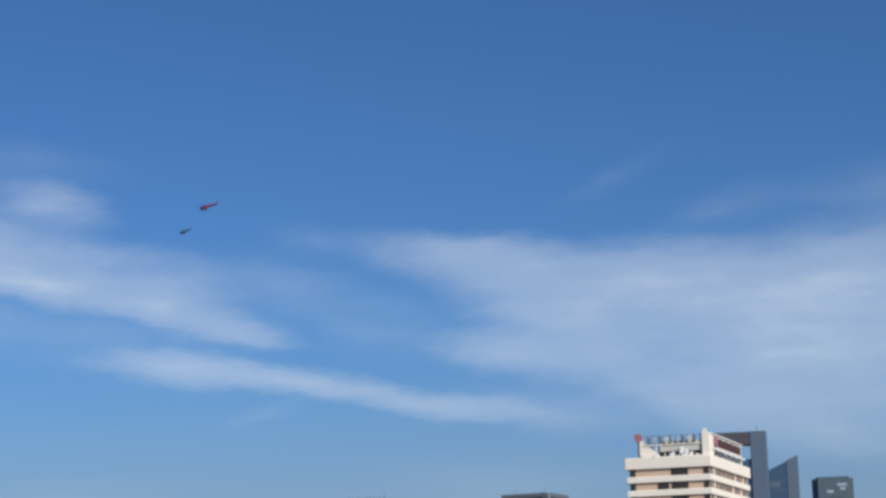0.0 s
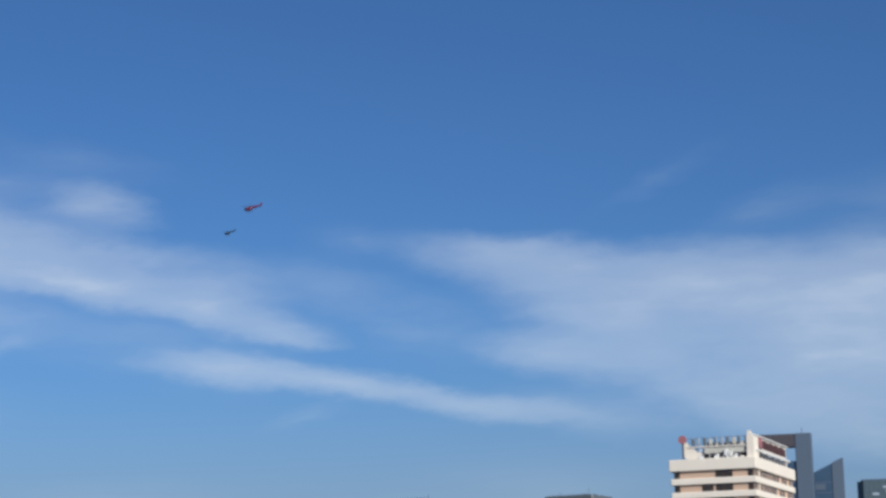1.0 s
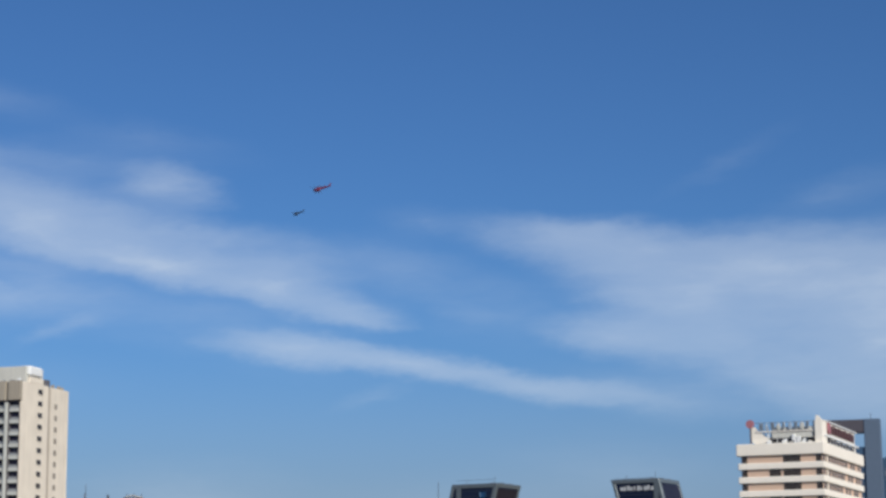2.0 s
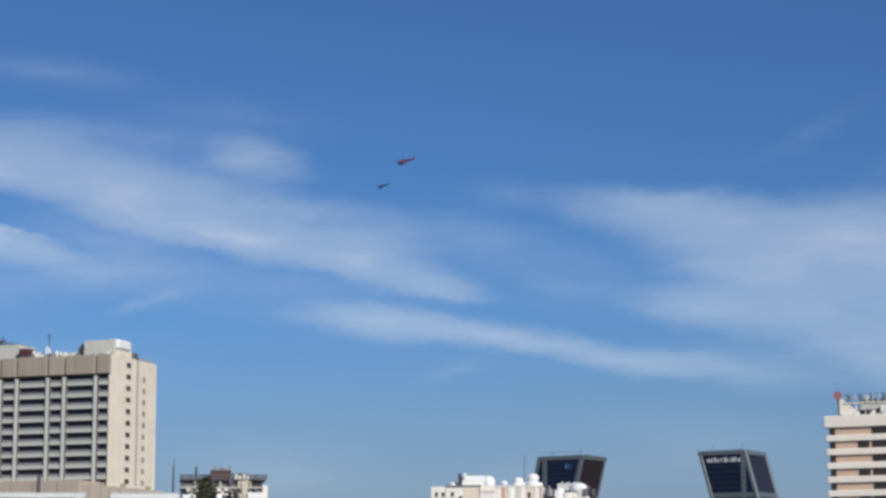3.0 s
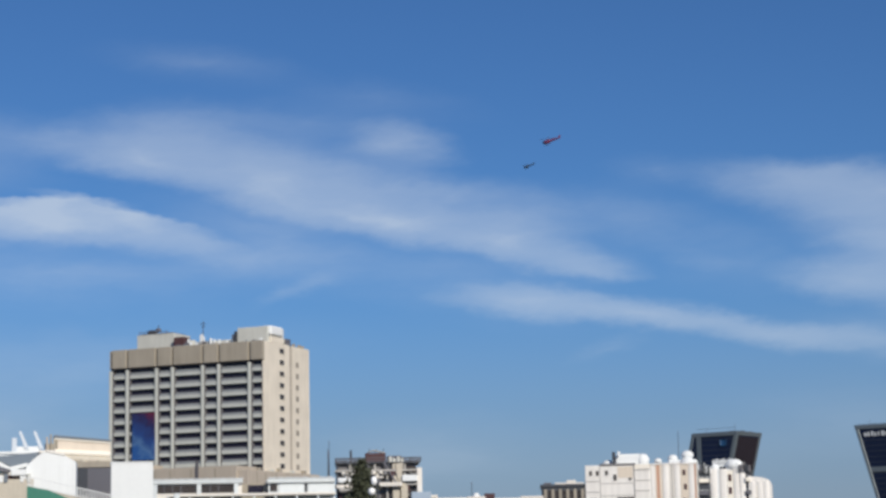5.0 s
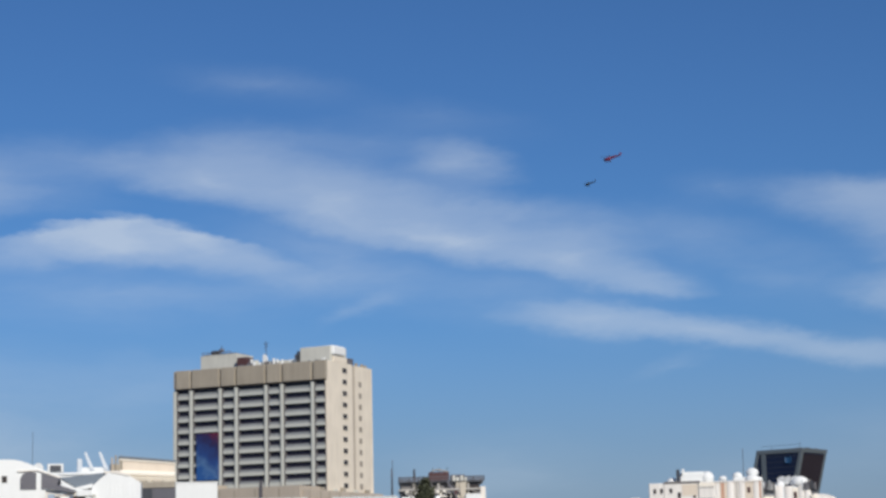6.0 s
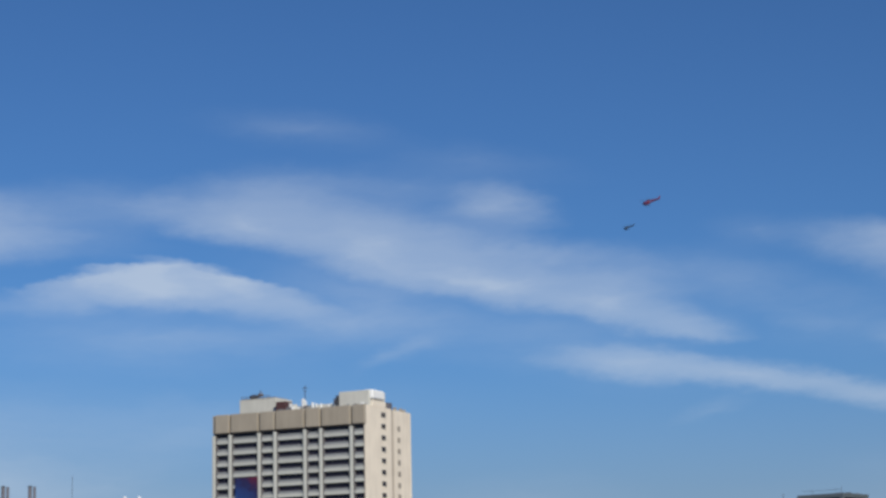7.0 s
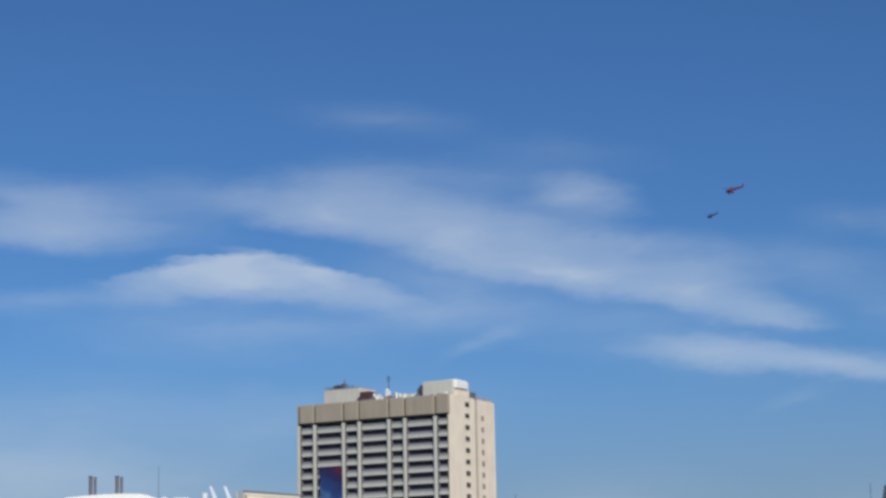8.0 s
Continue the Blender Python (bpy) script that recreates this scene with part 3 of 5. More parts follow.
# ---------------------------------------------------------------- cream hotel with rooftop sign
def hotel():
    x0, y0 = spot(16.40, 456)
    t = thing("hotel", x0, y0, 0, -28, "cream banded hotel with recessed salmon storeys and rooftop sign", "building")
    L, S = 20.1, 47.0
    TOP = up(4.70, 456)
    ST = 3.1
    part("core", box(-L + 1.0, -0.65, 0.65, S - 1.0, 0, TOP - 0.5), PEACH, t, "salmon wall behind the balconies")
    part("parapet", box(-L, 0, 0, S, TOP - 2.7, TOP, bevel=0.15), CREAM, t, "cream roof parapet")
    slab = mesh_of("balcony_band", box(-L + 0.35, -0.1, 0.1, S - 0.5, 0, 1.45, bevel=0.12), CREAM)
    w_front = mesh_of("window", box(-0.65, 0.65, 0.55, 0.75, 0, 1.65), WINDOW_BROWN)
    w_side = mesh_of("window", box(-0.75, -0.55, -0.8, 0.8, 0, 1.65), WINDOW_BROWN)
    rng = random.Random(4)
    for k in range(12):
        z = TOP - 2.7 - 1.65 - ST * k
        if z < 0:
            break
        part("balcony_band", slab, None, t, at=(0, 0, z - 1.45))
        for xx in (-18.4, -8.8, -7.5, -6.2, -1.35) + ((-12.0, -10.7) if k % 2 else ()):
            part("window", w_front, None, t, at=(xx, 0, z))
        for j in range(14):
            if j < 7 or (j + k) % 3:
                part("window", w_side, None, t, at=(0, 2.2 + j * 3.15 + rng.uniform(-0.3, 0.3), z))
        part("pillar", box(-0.75, -0.35, 5.0, 5.4, z, z + 1.65), CREAM, t)
    # setback storey, sign frames and posts on the roof
    part("roof_hut", box(-15.4, -1.6, 3.0, 45.5, TOP - 0.1, TOP + 1.7, bevel=0.1), WHITE_WARM, t, "white setback roof storey")
    part("roof_hut", box(-12.8, -1.9, 3.4, 20, TOP + 1.7, TOP + 3.0, bevel=0.1), HUT_GREY, t)
    for xx, w in ((-12.4, 2.2), (-9.8, 2.6), (-6.6, 1.3), (-4.6, 2.2)):
        part("roof_window", box(xx, xx + w, 2.85, 3.05, TOP + 0.35, TOP + 1.15), WINDOW_BROWN, t)
    for j in range(11):
        part("roof_window", box(-1.65, -1.5, 5.0 + 3.6 * j, 6.9 + 3.6 * j, TOP + 0.5, TOP + 1.2), WINDOW_BROWN, t)
    # white wedge that carries the front emblem
    part("emblem_wedge", prism([(-17.2, TOP + 1.2), (-16.2, TOP + 0.2), (-12.6, TOP + 0.2), (-13.2, TOP + 1.4), (-15.2, TOP + 2.9), (-16.0, TOP + 3.9), (-16.9, TOP + 3.9)], 1.5, 2.6), CREAM, t, "white wedge board under the emblem")
    # tall white corner board with its cream return
    part("corner_board", prism([(-2.1, TOP), (-0.5, TOP), (-0.5, TOP + 4.9), (-1.3, TOP + 6.0), (-1.8, TOP + 6.0), (-2.1, TOP + 4.4)], 1.0, 1.8), CREAM, t, "tall white corner sign board")
    part("corner_board", box(-0.95, -0.55, 1.8, 6.4, TOP, TOP + 4.9, bevel=0.08), CREAM, t)
    part("sign_rail", box(-15.8, -2.4, 1.3, 1.5, TOP + 2.6, TOP + 2.95, bevel=0.06), WHITE_WARM, t)
    part("sign_rail", box(-15.8, -2.4, 1.4, 1.5, TOP + 4.75, TOP + 4.86), GREY, t)
    part("sign_backing", box(-12.0, -2.6, 1.55, 1.65, TOP + 1.3, TOP + 3.7), HUT_GREY, t, "pale grey sign backing")
    for i, (w, h) in enumerate(((1.0, 1.4), (0.6, 1.2), (0.9, 1.5), (0.9, 1.2), (0.5, 1.6), (0.9, 1.3), (0.8, 1.5), (1.0, 1.3), (0.7, 1.5))):
        part("sign_bar", box(-14.9 + i * 1.34, -14.9 + i * 1.34 + w, 1.05, 1.25, TOP + 3.1, TOP + 3.1 + h * 1.1, bevel=0.1), (BLUEGREY, PALE_BLUE, BLUEGREY, HUT_GREY)[i % 4], t, "blue-grey rooftop sign lettering bar")
        part("sign_brace", beam((-14.6 + i * 1.34, 2.6, TOP + 1.6), (-14.4 + i * 1.34, 1.35, TOP + 4.9), 0.07), WHITE, t)
    for x, z, w in ((-7.4, 2.0, 0.8), (-6.4, 1.5, 1.0), (-9.3, 1.0, 0.7), (-5.0, 0.9, 0.6)):
        part("roof_unit", box(x, x + w, 0.9, 1.5, TOP - 0.1, TOP + z, bevel=0.08), WHITE, t)
    for i in range(26):
        x, h = rng.uniform(-14.5, -3.4), rng.uniform(0.4, 2.9)
        part("sign_strut", beam((x, 1.7, TOP + 0.1), (x + rng.uniform(-0.6, 0.6), 1.7, TOP + 1.2 + h), 0.07), rng.choice((WHITE, GREY, BLUEGREY)), t)
    for i in range(10):
        x, z = rng.uniform(-15.5, -3.5), TOP + rng.uniform(0.2, 0.8)
        part("roof_unit", box(x, x + rng.uniform(0.4, 1.2), 0.8, 1.4, TOP - 0.1, z, bevel=0.06), rng.choice((WHITE, WHITE_WARM, GREY, HUT_GREY)), t)

    def emblem(radius, axis, at):
        disc = bmesh.new()
        bmesh.ops.create_cone(disc, cap_ends=True, segments=24, radius1=radius, radius2=radius, depth=0.35)
        bmesh.ops.rotate(disc, verts=disc.verts, matrix=Matrix.Rotation(radians(90), 3, axis))
        bmesh.ops.translate(disc, verts=disc.verts, vec=at)
        return part("emblem", disc, RED, t, "round red rooftop emblem")

    emblem(0.95, "X", (-16.9, 1.0, TOP + 4.6))
    part("emblem_post", box(-17.1, -16.7, 1.2, 1.5, TOP, TOP + 3.8), GREY, t)
    emblem(1.35, "Y", (-0.35, 8.0, TOP + 3.5))
    part("sign_backing", box(-0.85, -0.7, 6.4, 40, TOP + 1.9, TOP + 5.0), WHITE_WARM, t, "white backing of the side sign")
    for i in range(9):
        part("sign_bar", box(-0.66, -0.5, 10.2 + 3.2 * i, 12.7 + 3.2 * i, TOP + 2.5, TOP + 4.3 + 0.2 * (i % 2)), BROWN, t, "brown side sign lettering bar")
    part("sign_rail", box(-0.9, -0.35, 3, 41, TOP + 4.95, TOP + 5.2), WHITE, t)
    part("sign_rail", box(-1.0, -0.35, 3, 43, TOP + 1.55, TOP + 1.95), WHITE, t)
    for y in (3, 10, 17, 24, 31, 38):
        part("sign_post", box(-1.0, -0.7, y, y + 0.35, TOP, TOP + 3.4), GREY, t)
    return t


hotel()


# ---------------------------------------------------------------- white apartment block with roof domes
def flatten(bm, k, y):
    for v in bm.verts:
        v.co.y = v.co.y * k + y
    return bm


def apartment_block():
    d = 400
    x0, y0 = spot(2.81, d)
    t = thing("apartment_block", x0, y0, 0, -9, "white apartment block with ribbed bays, salmon strips and roof domes", "building")
    TOP = up(2.80, d)
    part("wall", box(0, 12.8, 0, 14, 0, TOP, bevel=0.08), FLAT_WHITE, t, "white rendered wall")
    # window: left, right, top and bottom under the roof line
    for a, b, top, low in ((0.85, 1.4, 1.1, 2.0), (2.15, 2.75, 1.1, 2.0), (4.0, 4.6, 1.1, 2.0), (5.6, 6.25, 1.9, 3.1), (8.6, 9.2, 1.9, 3.1)):
        w = part("window", box(a, b, -0.04, 0.1, TOP - low, TOP - top), WINDOW_BROWN, t)
        part("window_sill", box(a - 0.1, b + 0.1, -0.14, 0.02, TOP - low - 0.12, TOP - low), FLAT_WHITE, w)
    for n in range(5):
        z = TOP - 6.4 - 3.0 * n
        part("window", box(6.3, 9.6, -0.04, 0.1, z - 1.2, z), WINDOW_BROWN, t)
        part("window", box(1.0, 2.4, -0.04, 0.1, z - 1.4, z - 0.2), WINDOW_BROWN, t)
    for n in range(7):
        part("ledge", box(-0.05, 2.9, -0.09, 0.05, TOP - 3.25 - 2.1 * n, TOP - 3.1 - 2.1 * n), WEATHERED, t)
        part("ledge", box(9.85, 12.85, -0.09, 0.05, TOP - 1.2 - 2.05 * n, TOP - 1.06 - 2.05 * n), WEATHERED, t)
        part("ledge", box(3.1, 9.6, -0.09, 0.05, TOP - 3.7 - 2.4 * n, TOP - 3.58 - 2.4 * n), WEATHERED, t)
    part("wall_joint", box(2.92, 3.06, -0.05, 0.1, 0, TOP - 0.1), WEATHERED, t)
    part("wall_joint", box(9.66, 9.82, -0.06, 0.1, 0, TOP - 0.1), GREY, t)
    part("recess_panel", box(6.5, 9.55, -0.05, 0.05, TOP - 2.6, TOP - 0.4), PEACH_CREAM, t, "cream recessed wall panel")
    part("roof_band", box(9.85, 12.85, -0.08, 0.3, TOP - 0.85, TOP - 0.1), CREAM, t)
    # ribbed bays: start, width, make
    rng = random.Random(7)
    for x, w, make in ((12.9, 1.0, "rib"), (13.9, 0.25, "peach"), (14.15, 0.6, "salmon"), (14.75, 0.45, "peach"), (15.2, 1.5, "rib"), (16.7, 0.35, "panel"), (17.05, 0.2, "gap"), (17.25, 0.3, "panel"),
                       (17.55, 1.3, "rib"), (18.85, 1.45, "opening"), (20.3, 1.3, "rib"), (21.6, 0.3, "salmon"), (21.9, 0.3, "panel")):
        if make == "rib":
            part("rib", flatten(tube(x + w / 2, 0.0, 0, TOP - 0.25, w / 2, n=14), 0.4, 0.35), FLAT_WHITE, t)
            continue
        paint = {"salmon": ORANGE, "peach": PEACH_CREAM, "panel": WHITE_WARM, "opening": PEACH_CREAM, "gap": WEATHERED}[make]
        part("bay", box(x, x + w, 0.15, 2, 0, TOP - 0.1), paint, t, "salmon rendered strip" if make == "salmon" else "")
        if make == "opening":
            for n in range(6):
                part("window", box(x + 0.4 + 0.2 * (n % 2), x + 1.0 + 0.2 * (n % 2), 0.05, 0.2, TOP - 2.4 - 2.8 * n, TOP - 1.3 - 2.8 * n, bevel=0.05), BROWN, t)
    part("wall", box(12.8, 22.2, 0.35, 14, 0, TOP - 0.1), WHITE, t)
    part("roof_coping", box(12.75, 22.25, 0.0, 1.2, TOP - 0.25, TOP + 0.05, bevel=0.06), FLAT_WHITE, t)
    part("roof_upstand", box(16.4, 22.1, 1.4, 5, TOP - 0.1, TOP + 0.75, bevel=0.25), WHITE, t)
    # set-back lower bays
    T2 = TOP - 1.2
    for x, w, make in ((22.3, 2.1, "balcony"), (24.5, 1.4, "rib"), (25.9, 0.4, "panel"), (26.3, 1.5, "rib"), (27.9, 1.1, "opening"), (29.0, 1.1, "rib"), (30.2, 1.2, "rib"), (31.4, 1.2, "balcony")):
        if make == "rib":
            part("rib", flatten(tube(x + w / 2, 0.0, 0, T2 + rng.uniform(-0.1, 0.2), w / 2 + 0.05, n=14), 0.45, 2.5), FLAT_WHITE, t)
            continue
        paint = {"salmon": ORANGE, "panel": WHITE, "opening": CREAM, "balcony": DARK}[make]
        part("bay", box(x, x + w, 2.4, 4, 0, T2 - 0.4), paint, t)
        for n in range(6):
            z = T2 - 2.5 - 2.5 * n
            if make == "opening":
                part("window", box(x + 0.2, x + w - 0.3, 2.3, 2.45, z, z + 1.3), BROWN, t)
            if make == "balcony":
                part("balcony", box(x + 0.05, x + w - 0.1, 1.7, 2.5, z - 0.2, z + 0.6, bevel=0.06), GREY if n % 2 else CREAM, t)
                part("railing", box(x, x + w, 1.6, 1.66, z + 0.8, z + 0.88), WHITE, t)
    part("wall", box(22.2, 32.2, 2.6, 14, 0, T2 - 0.2), WHITE, t)
    T3 = TOP - 3.05
    curve = [(32.0, 0), (36.4, 0), (36.4, T3 - 1.3), (36.15, T3 - 0.8), (35.6, T3 - 0.45), (34.9, T3 - 0.2), (34.0, T3), (32.0, T3 + 0.15)]
    part("wall", prism(curve, 2.0, 14), FLAT_WHITE, t, "white rounded end bay")
    for xx in (32.7, 34.1, 35.4):
        part("rib", flatten(tube(xx, 0.0, 0, T3 - 0.9, 0.5, n=12), 0.3, 2.0), FLAT_WHITE, t)
    for xx in (33.4, 34.9):
        part("window", box(xx, xx + 0.45, 1.95, 2.1, T3 - 8, T3 - 1.6), CREAM, t)
    # roof: tank, domes, dark hatch, clutter
    bm = box(5.7, 11.1, 2, 5, TOP - 0.2, TOP + 2.2)
    bmesh.ops.bevel(bm, geom=list(bm.edges), offset=0.45, segments=3, affect="EDGES")
    part("roof_tank", bm, WHITE, t, "rounded white roof tank")
    part("roof_tank", ball(11.3, 3, TOP + 0.9, 1.35, 1.0, 1.0, 1.0), WHITE, t)
    part("roof_tank", ball(4.4, 3, TOP + 0.3, 1.2, 1.0, 1.0, 0.7), WHITE, t)
    part("roof_coping", box(3.0, 10.0, -0.2, 0.6, TOP - 0.1, TOP + 0.25), RECESS, t)
    part("chimney", box(5.4, 6.0, 1, 1.6, TOP - 0.2, TOP + 2.6), DARK, t)
    part("chimney", box(6.5, 7.0, 1, 1.6, TOP + 2.0, TOP + 2.7), WHITE, t)
    for bx, r, z in ((14.4, 0.75, 0.6), (17.3, 0.95, 1.05), (20.2, 1.2, 1.6)):
        part("dome", ball(bx, 2.5, TOP + z, r, 1.05, 1, 0.8), WHITE, t, "white roof dome")
        part("dome_base", tube(bx, 2.5, TOP - 0.2, TOP + z, r * 0.7, r * 0.62, n=14), WHITE, t)
    part("dome_base", ball(20.2, 1.6, TOP + 0.2, 1.45, 1, 1, 0.7), WHITE, t)
    part("dome", ball(29.3, 3.5, T2 + 0.6, 1.5, 1.2, 1, 0.85), WHITE, t)
    part("dome", ball(25.5, 3.5, T2 + 0.1, 0.9), WHITE, t)
    fence = bmesh.new()
    for i in range(9):
        box(25.0 + i * 0.42, 25.25 + i * 0.42, 5, 5.1, T2 + 0.7, T2 + 1.8 + 0.15 * (i % 3), fence)
    box(24.9, 28.8, 5.0, 5.12, T2 + 0.5, T2 + 0.75, fence)
    for i in range(3):
        box(25.2 + 1.6 * i, 25.32 + 1.6 * i, 5.05, 5.15, T2 - 0.4, T2 + 0.6, fence)
    part("roof_railing", fence, WHITE, t)
    for i in range(30):
        xx = rng.uniform(22.3, 24.6) if i % 2 else rng.uniform(29.8, 32.6)
        h = rng.uniform(0.3, 1.5)
        part("roof_clutter", box(xx, xx + rng.uniform(0.12, 0.45), 2.0, 2.5 + rng.random(), T2 - 0.8, T2 + h * 0.8), rng.choice((GREY, WHITE, DARK, RECESS)), t)
    return t


apartment_block()


# ---------------------------------------------------------------- low white buildings before the tower
def low_pavilion():
    d = 230
    x0, y0 = spot(-9.44, d)
    t = thing("pavilion", x0, y0, 0, 6.9, "long low white pavilion with a flat roof and dark ribbon windows", "building")
    TOP = up(2.62, d)
    W = 20.6
    part("wall", box(0, 10.0, 0.5, 9, 0, TOP - 0.3), WHITE_WARM, t)
    part("wall", box(10.0, 13.0, 1.6, 9, 0, TOP - 0.5), CONCRETE, t, "tan recessed wall")
    part("wall", box(13.0, W, 0.5, 9, 0, TOP - 0.3), PAVILION, t)
    part("roof_edge", box(-0.1, 10.1, 0, 9.2, TOP - 0.5, TOP, bevel=0.1), PAVILION, t)
    part("roof_edge", box(12.8, W, 0, 9.2, TOP - 0.55, TOP - 0.05, bevel=0.1), PAVILION, t)
    coping = mesh_of("coping", box(-0.45, 0.45, -0.1, 0.5, 0, 0.13, bevel=0.05), PAVILION)
    for i in range(22):
        x = 0.45 + i * 0.93
        if not 10.0 < x < 12.9:
            part("coping", coping, None, t, at=(x, 0.05, TOP - 0.02))
    for a, b in ((0.2, 4.9), (5.4, 9.1)):
        part("window", box(a, b, 0.42, 0.55, TOP - 1.5, TOP - 0.6), WINDOW_BROWN, t)
        n = int((b - a) / 0.95)
        for j in range(1, n):
            part("mullion", box(a + j * 0.95, a + j * 0.95 + 0.09, 0.36, 0.46, TOP - 1.5, TOP - 0.6), GREY, t)
    for a in (-0.05, 4.9, 9.1):
        part("pier", box(a, a + 0.5, 0.1, 0.6, 0, TOP - 0.4), PAVILION, t)
    part("window", box(10.7, 12.4, 1.5, 1.65, TOP - 1.6, TOP - 0.7), WINDOW, t)
    part("window", box(13.2, 14.0, 0.4, 0.55, TOP - 1.45, TOP - 0.6), WINDOW_BROWN, t)
    for a, b in ((14.2, 17.1), (17.5, 20.5)):
        part("wall_panel", box(a, b, 0.36, 0.52, TOP - 1.75, TOP - 0.6, bevel=0.03), PAVILION, t)
    part("pier", box(17.15, 17.4, 0.3, 0.6, TOP - 1.5, TOP - 0.6), DARK, t)
    # canopy ledge with its posts and the storey beneath
    part("canopy", box(1.6, W, -2.2, 0.4, TOP - 2.0, TOP - 1.72, bevel=0.05), WHITE_WARM, t)
    part("canopy", box(0.0, W, -2.6, 0.3, TOP - 2.75, TOP - 2.5, bevel=0.05), PAVILION, t)
    for a in np.arange(1.7, W, 2.4):
        part("canopy_post", box(a, a + 0.16, -2.1, -1.94, 0, TOP - 2.0), PAVILION, t)
    part("window", box(0.4, W - 0.4, 0.36, 0.48, TOP - 4.6, TOP - 2.9), WINDOW_BROWN, t)
    part("vent_box", box(2.4, 3.05, -2.3, -1.7, TOP - 2.5, TOP - 1.6, bevel=0.08), PAVILION, t)
    part("roof_unit", box(15.2, 15.9, 3, 4, TOP, TOP + 0.25), GREY, t)
    return t


def stair_head():
    d = 205
    x0, y0 = spot(-10.62, d)
    t = thing("stair_tower", x0, y0, 0, 10.4, "plain bright white rendered stair tower beside the pavilion", "building")
    TOP = up(3.15, d)
    part("wall", box(0, 4.22, 0, 4, 0, TOP - 0.1, bevel=0.06), WHITE, t)
    part("coping", box(-0.06, 4.28, -0.06, 4.06, TOP - 0.12, TOP, bevel=0.03), WHITE, t)
    return t


low_pavilion()
stair_head()


def long_hall():
    d = 300
    x0, y0 = spot(-12.40, d)
    t = thing("long_hall", x0, y0, 0, 12, "cream rendered hall with a dark overhanging roof edge", "building")
    z1 = up(3.78, d)
    part("wall", box(1.3, 9.25, 0.4, 8, 0, z1), PEACH_CREAM, t)
    part("roof", prism([(1.0, z1 + 0.40), (9.4, z1 - 0.30), (9.4, z1 - 0.05), (1.0, z1 + 0.72)], 0, 8.4), BLUEGREY, t, "slate grey roof edge")
    part("roof", prism([(1.1, z1 + 0.05), (9.3, z1 - 0.62), (9.3, z1 - 0.30), (1.1, z1 + 0.40)], 0.2, 8.2), CREAM, t)
    for i, x in enumerate((-0.1, 0.45, 0.95, 1.3)):
        part("gable_post", box(x, x + 0.28, 0.1 * i, 1.0, 0, z1 + (0.45, 0.8, 0.6, 0.75)[i], bevel=0.06), (WING, CONCRETE, DUSTY, CONCRETE)[i], t)
    part("gable_wall", box(-0.3, 1.4, 0.6, 4, 0, z1 - 0.5, bevel=0.1), DUSTY, t)
    # bulging lower ledge and the weathered wall beneath it
    bulge = beam((1.2, 0.3, up(3.44, d)), (9.2, 0.3, up(3.36, d)), 0.42, n=12)
    part("ledge", bulge, CREAM, t, "rounded cream ledge")
    part("ledge", beam((1.0, 0.1, up(3.26, d)), (9.3, 0.1, up(3.18, d)), 0.55, n=12), DUSTY, t)
    rng = random.Random(31)
    for i in range(16):
        x = 0.6 + 0.55 * i
        w = rng.uniform(0.5, 1.1)
        part("roof_clutter", box(x, x + w, -0.8, 0.1, up(2.8, d), up(rng.uniform(3.08, 3.24), d), bevel=0.14), rng.choice((WING, DUSTY, WING, CONCRETE)), t)
    return t


def shed():
    d = 255
    x0, y0 = spot(-11.60, d)
    t = thing("shed", x0, y0, 0, 2, "dark grey clad shed with a brown fascia behind white railings", "building")
    TOP = up(3.08, d)
    part("wall", box(0, 4.4, 0, 5, 0, TOP - 0.4), GREY, t)
    part("fascia", box(-0.1, 4.6, -0.15, 5, TOP - 0.4, TOP + 0.35, bevel=0.05), CONCRETE, t, "brown fascia")
    part("side_bay", box(0.0, 1.5, -0.12, 0.02, 0, TOP - 0.42), DARK, t, "dark clad bay")
    for i in range(9):
        part("cladding_rib", box(0.15 + i * 0.48, 0.19 + i * 0.48, -0.03, 0.02, 0, TOP - 0.5), GREY, t)
    for i, x in enumerate((0.9, 1.35)):
        part("roof_vent", tube(x, 0.4, TOP - 0.6, TOP + 0.2 - 0.2 * i, 0.15), GREY, t)
    return t


def railing():
    d = 215
    x0, y0 = spot(-12.9, d)
    t = thing("railing", x0, y0, 0, 11, "white picket railing sloping down a white terrace wall", "railing")
    z, L, drop = up(2.76, d), 8.7, 2.05
    post = mesh_of("picket", box(-0.045, 0.045, -0.045, 0.045, -1.0, 0), WHITE)
    for i in range(30):
        x = i * L / 29
        part("picket", post, None, t, at=(x, 0, z - drop * x / L))
    for k in (0.0, 0.85):
        part("handrail", beam((0, 0, z - k), (L, 0, z - k - drop), 0.05), WHITE, t)
    part("terrace_wall", prism([(0, 0), (L, 0), (L, z - drop - 0.98), (0, z - 0.98)], 0.15, 0.6), DUSTY, t)
    return t


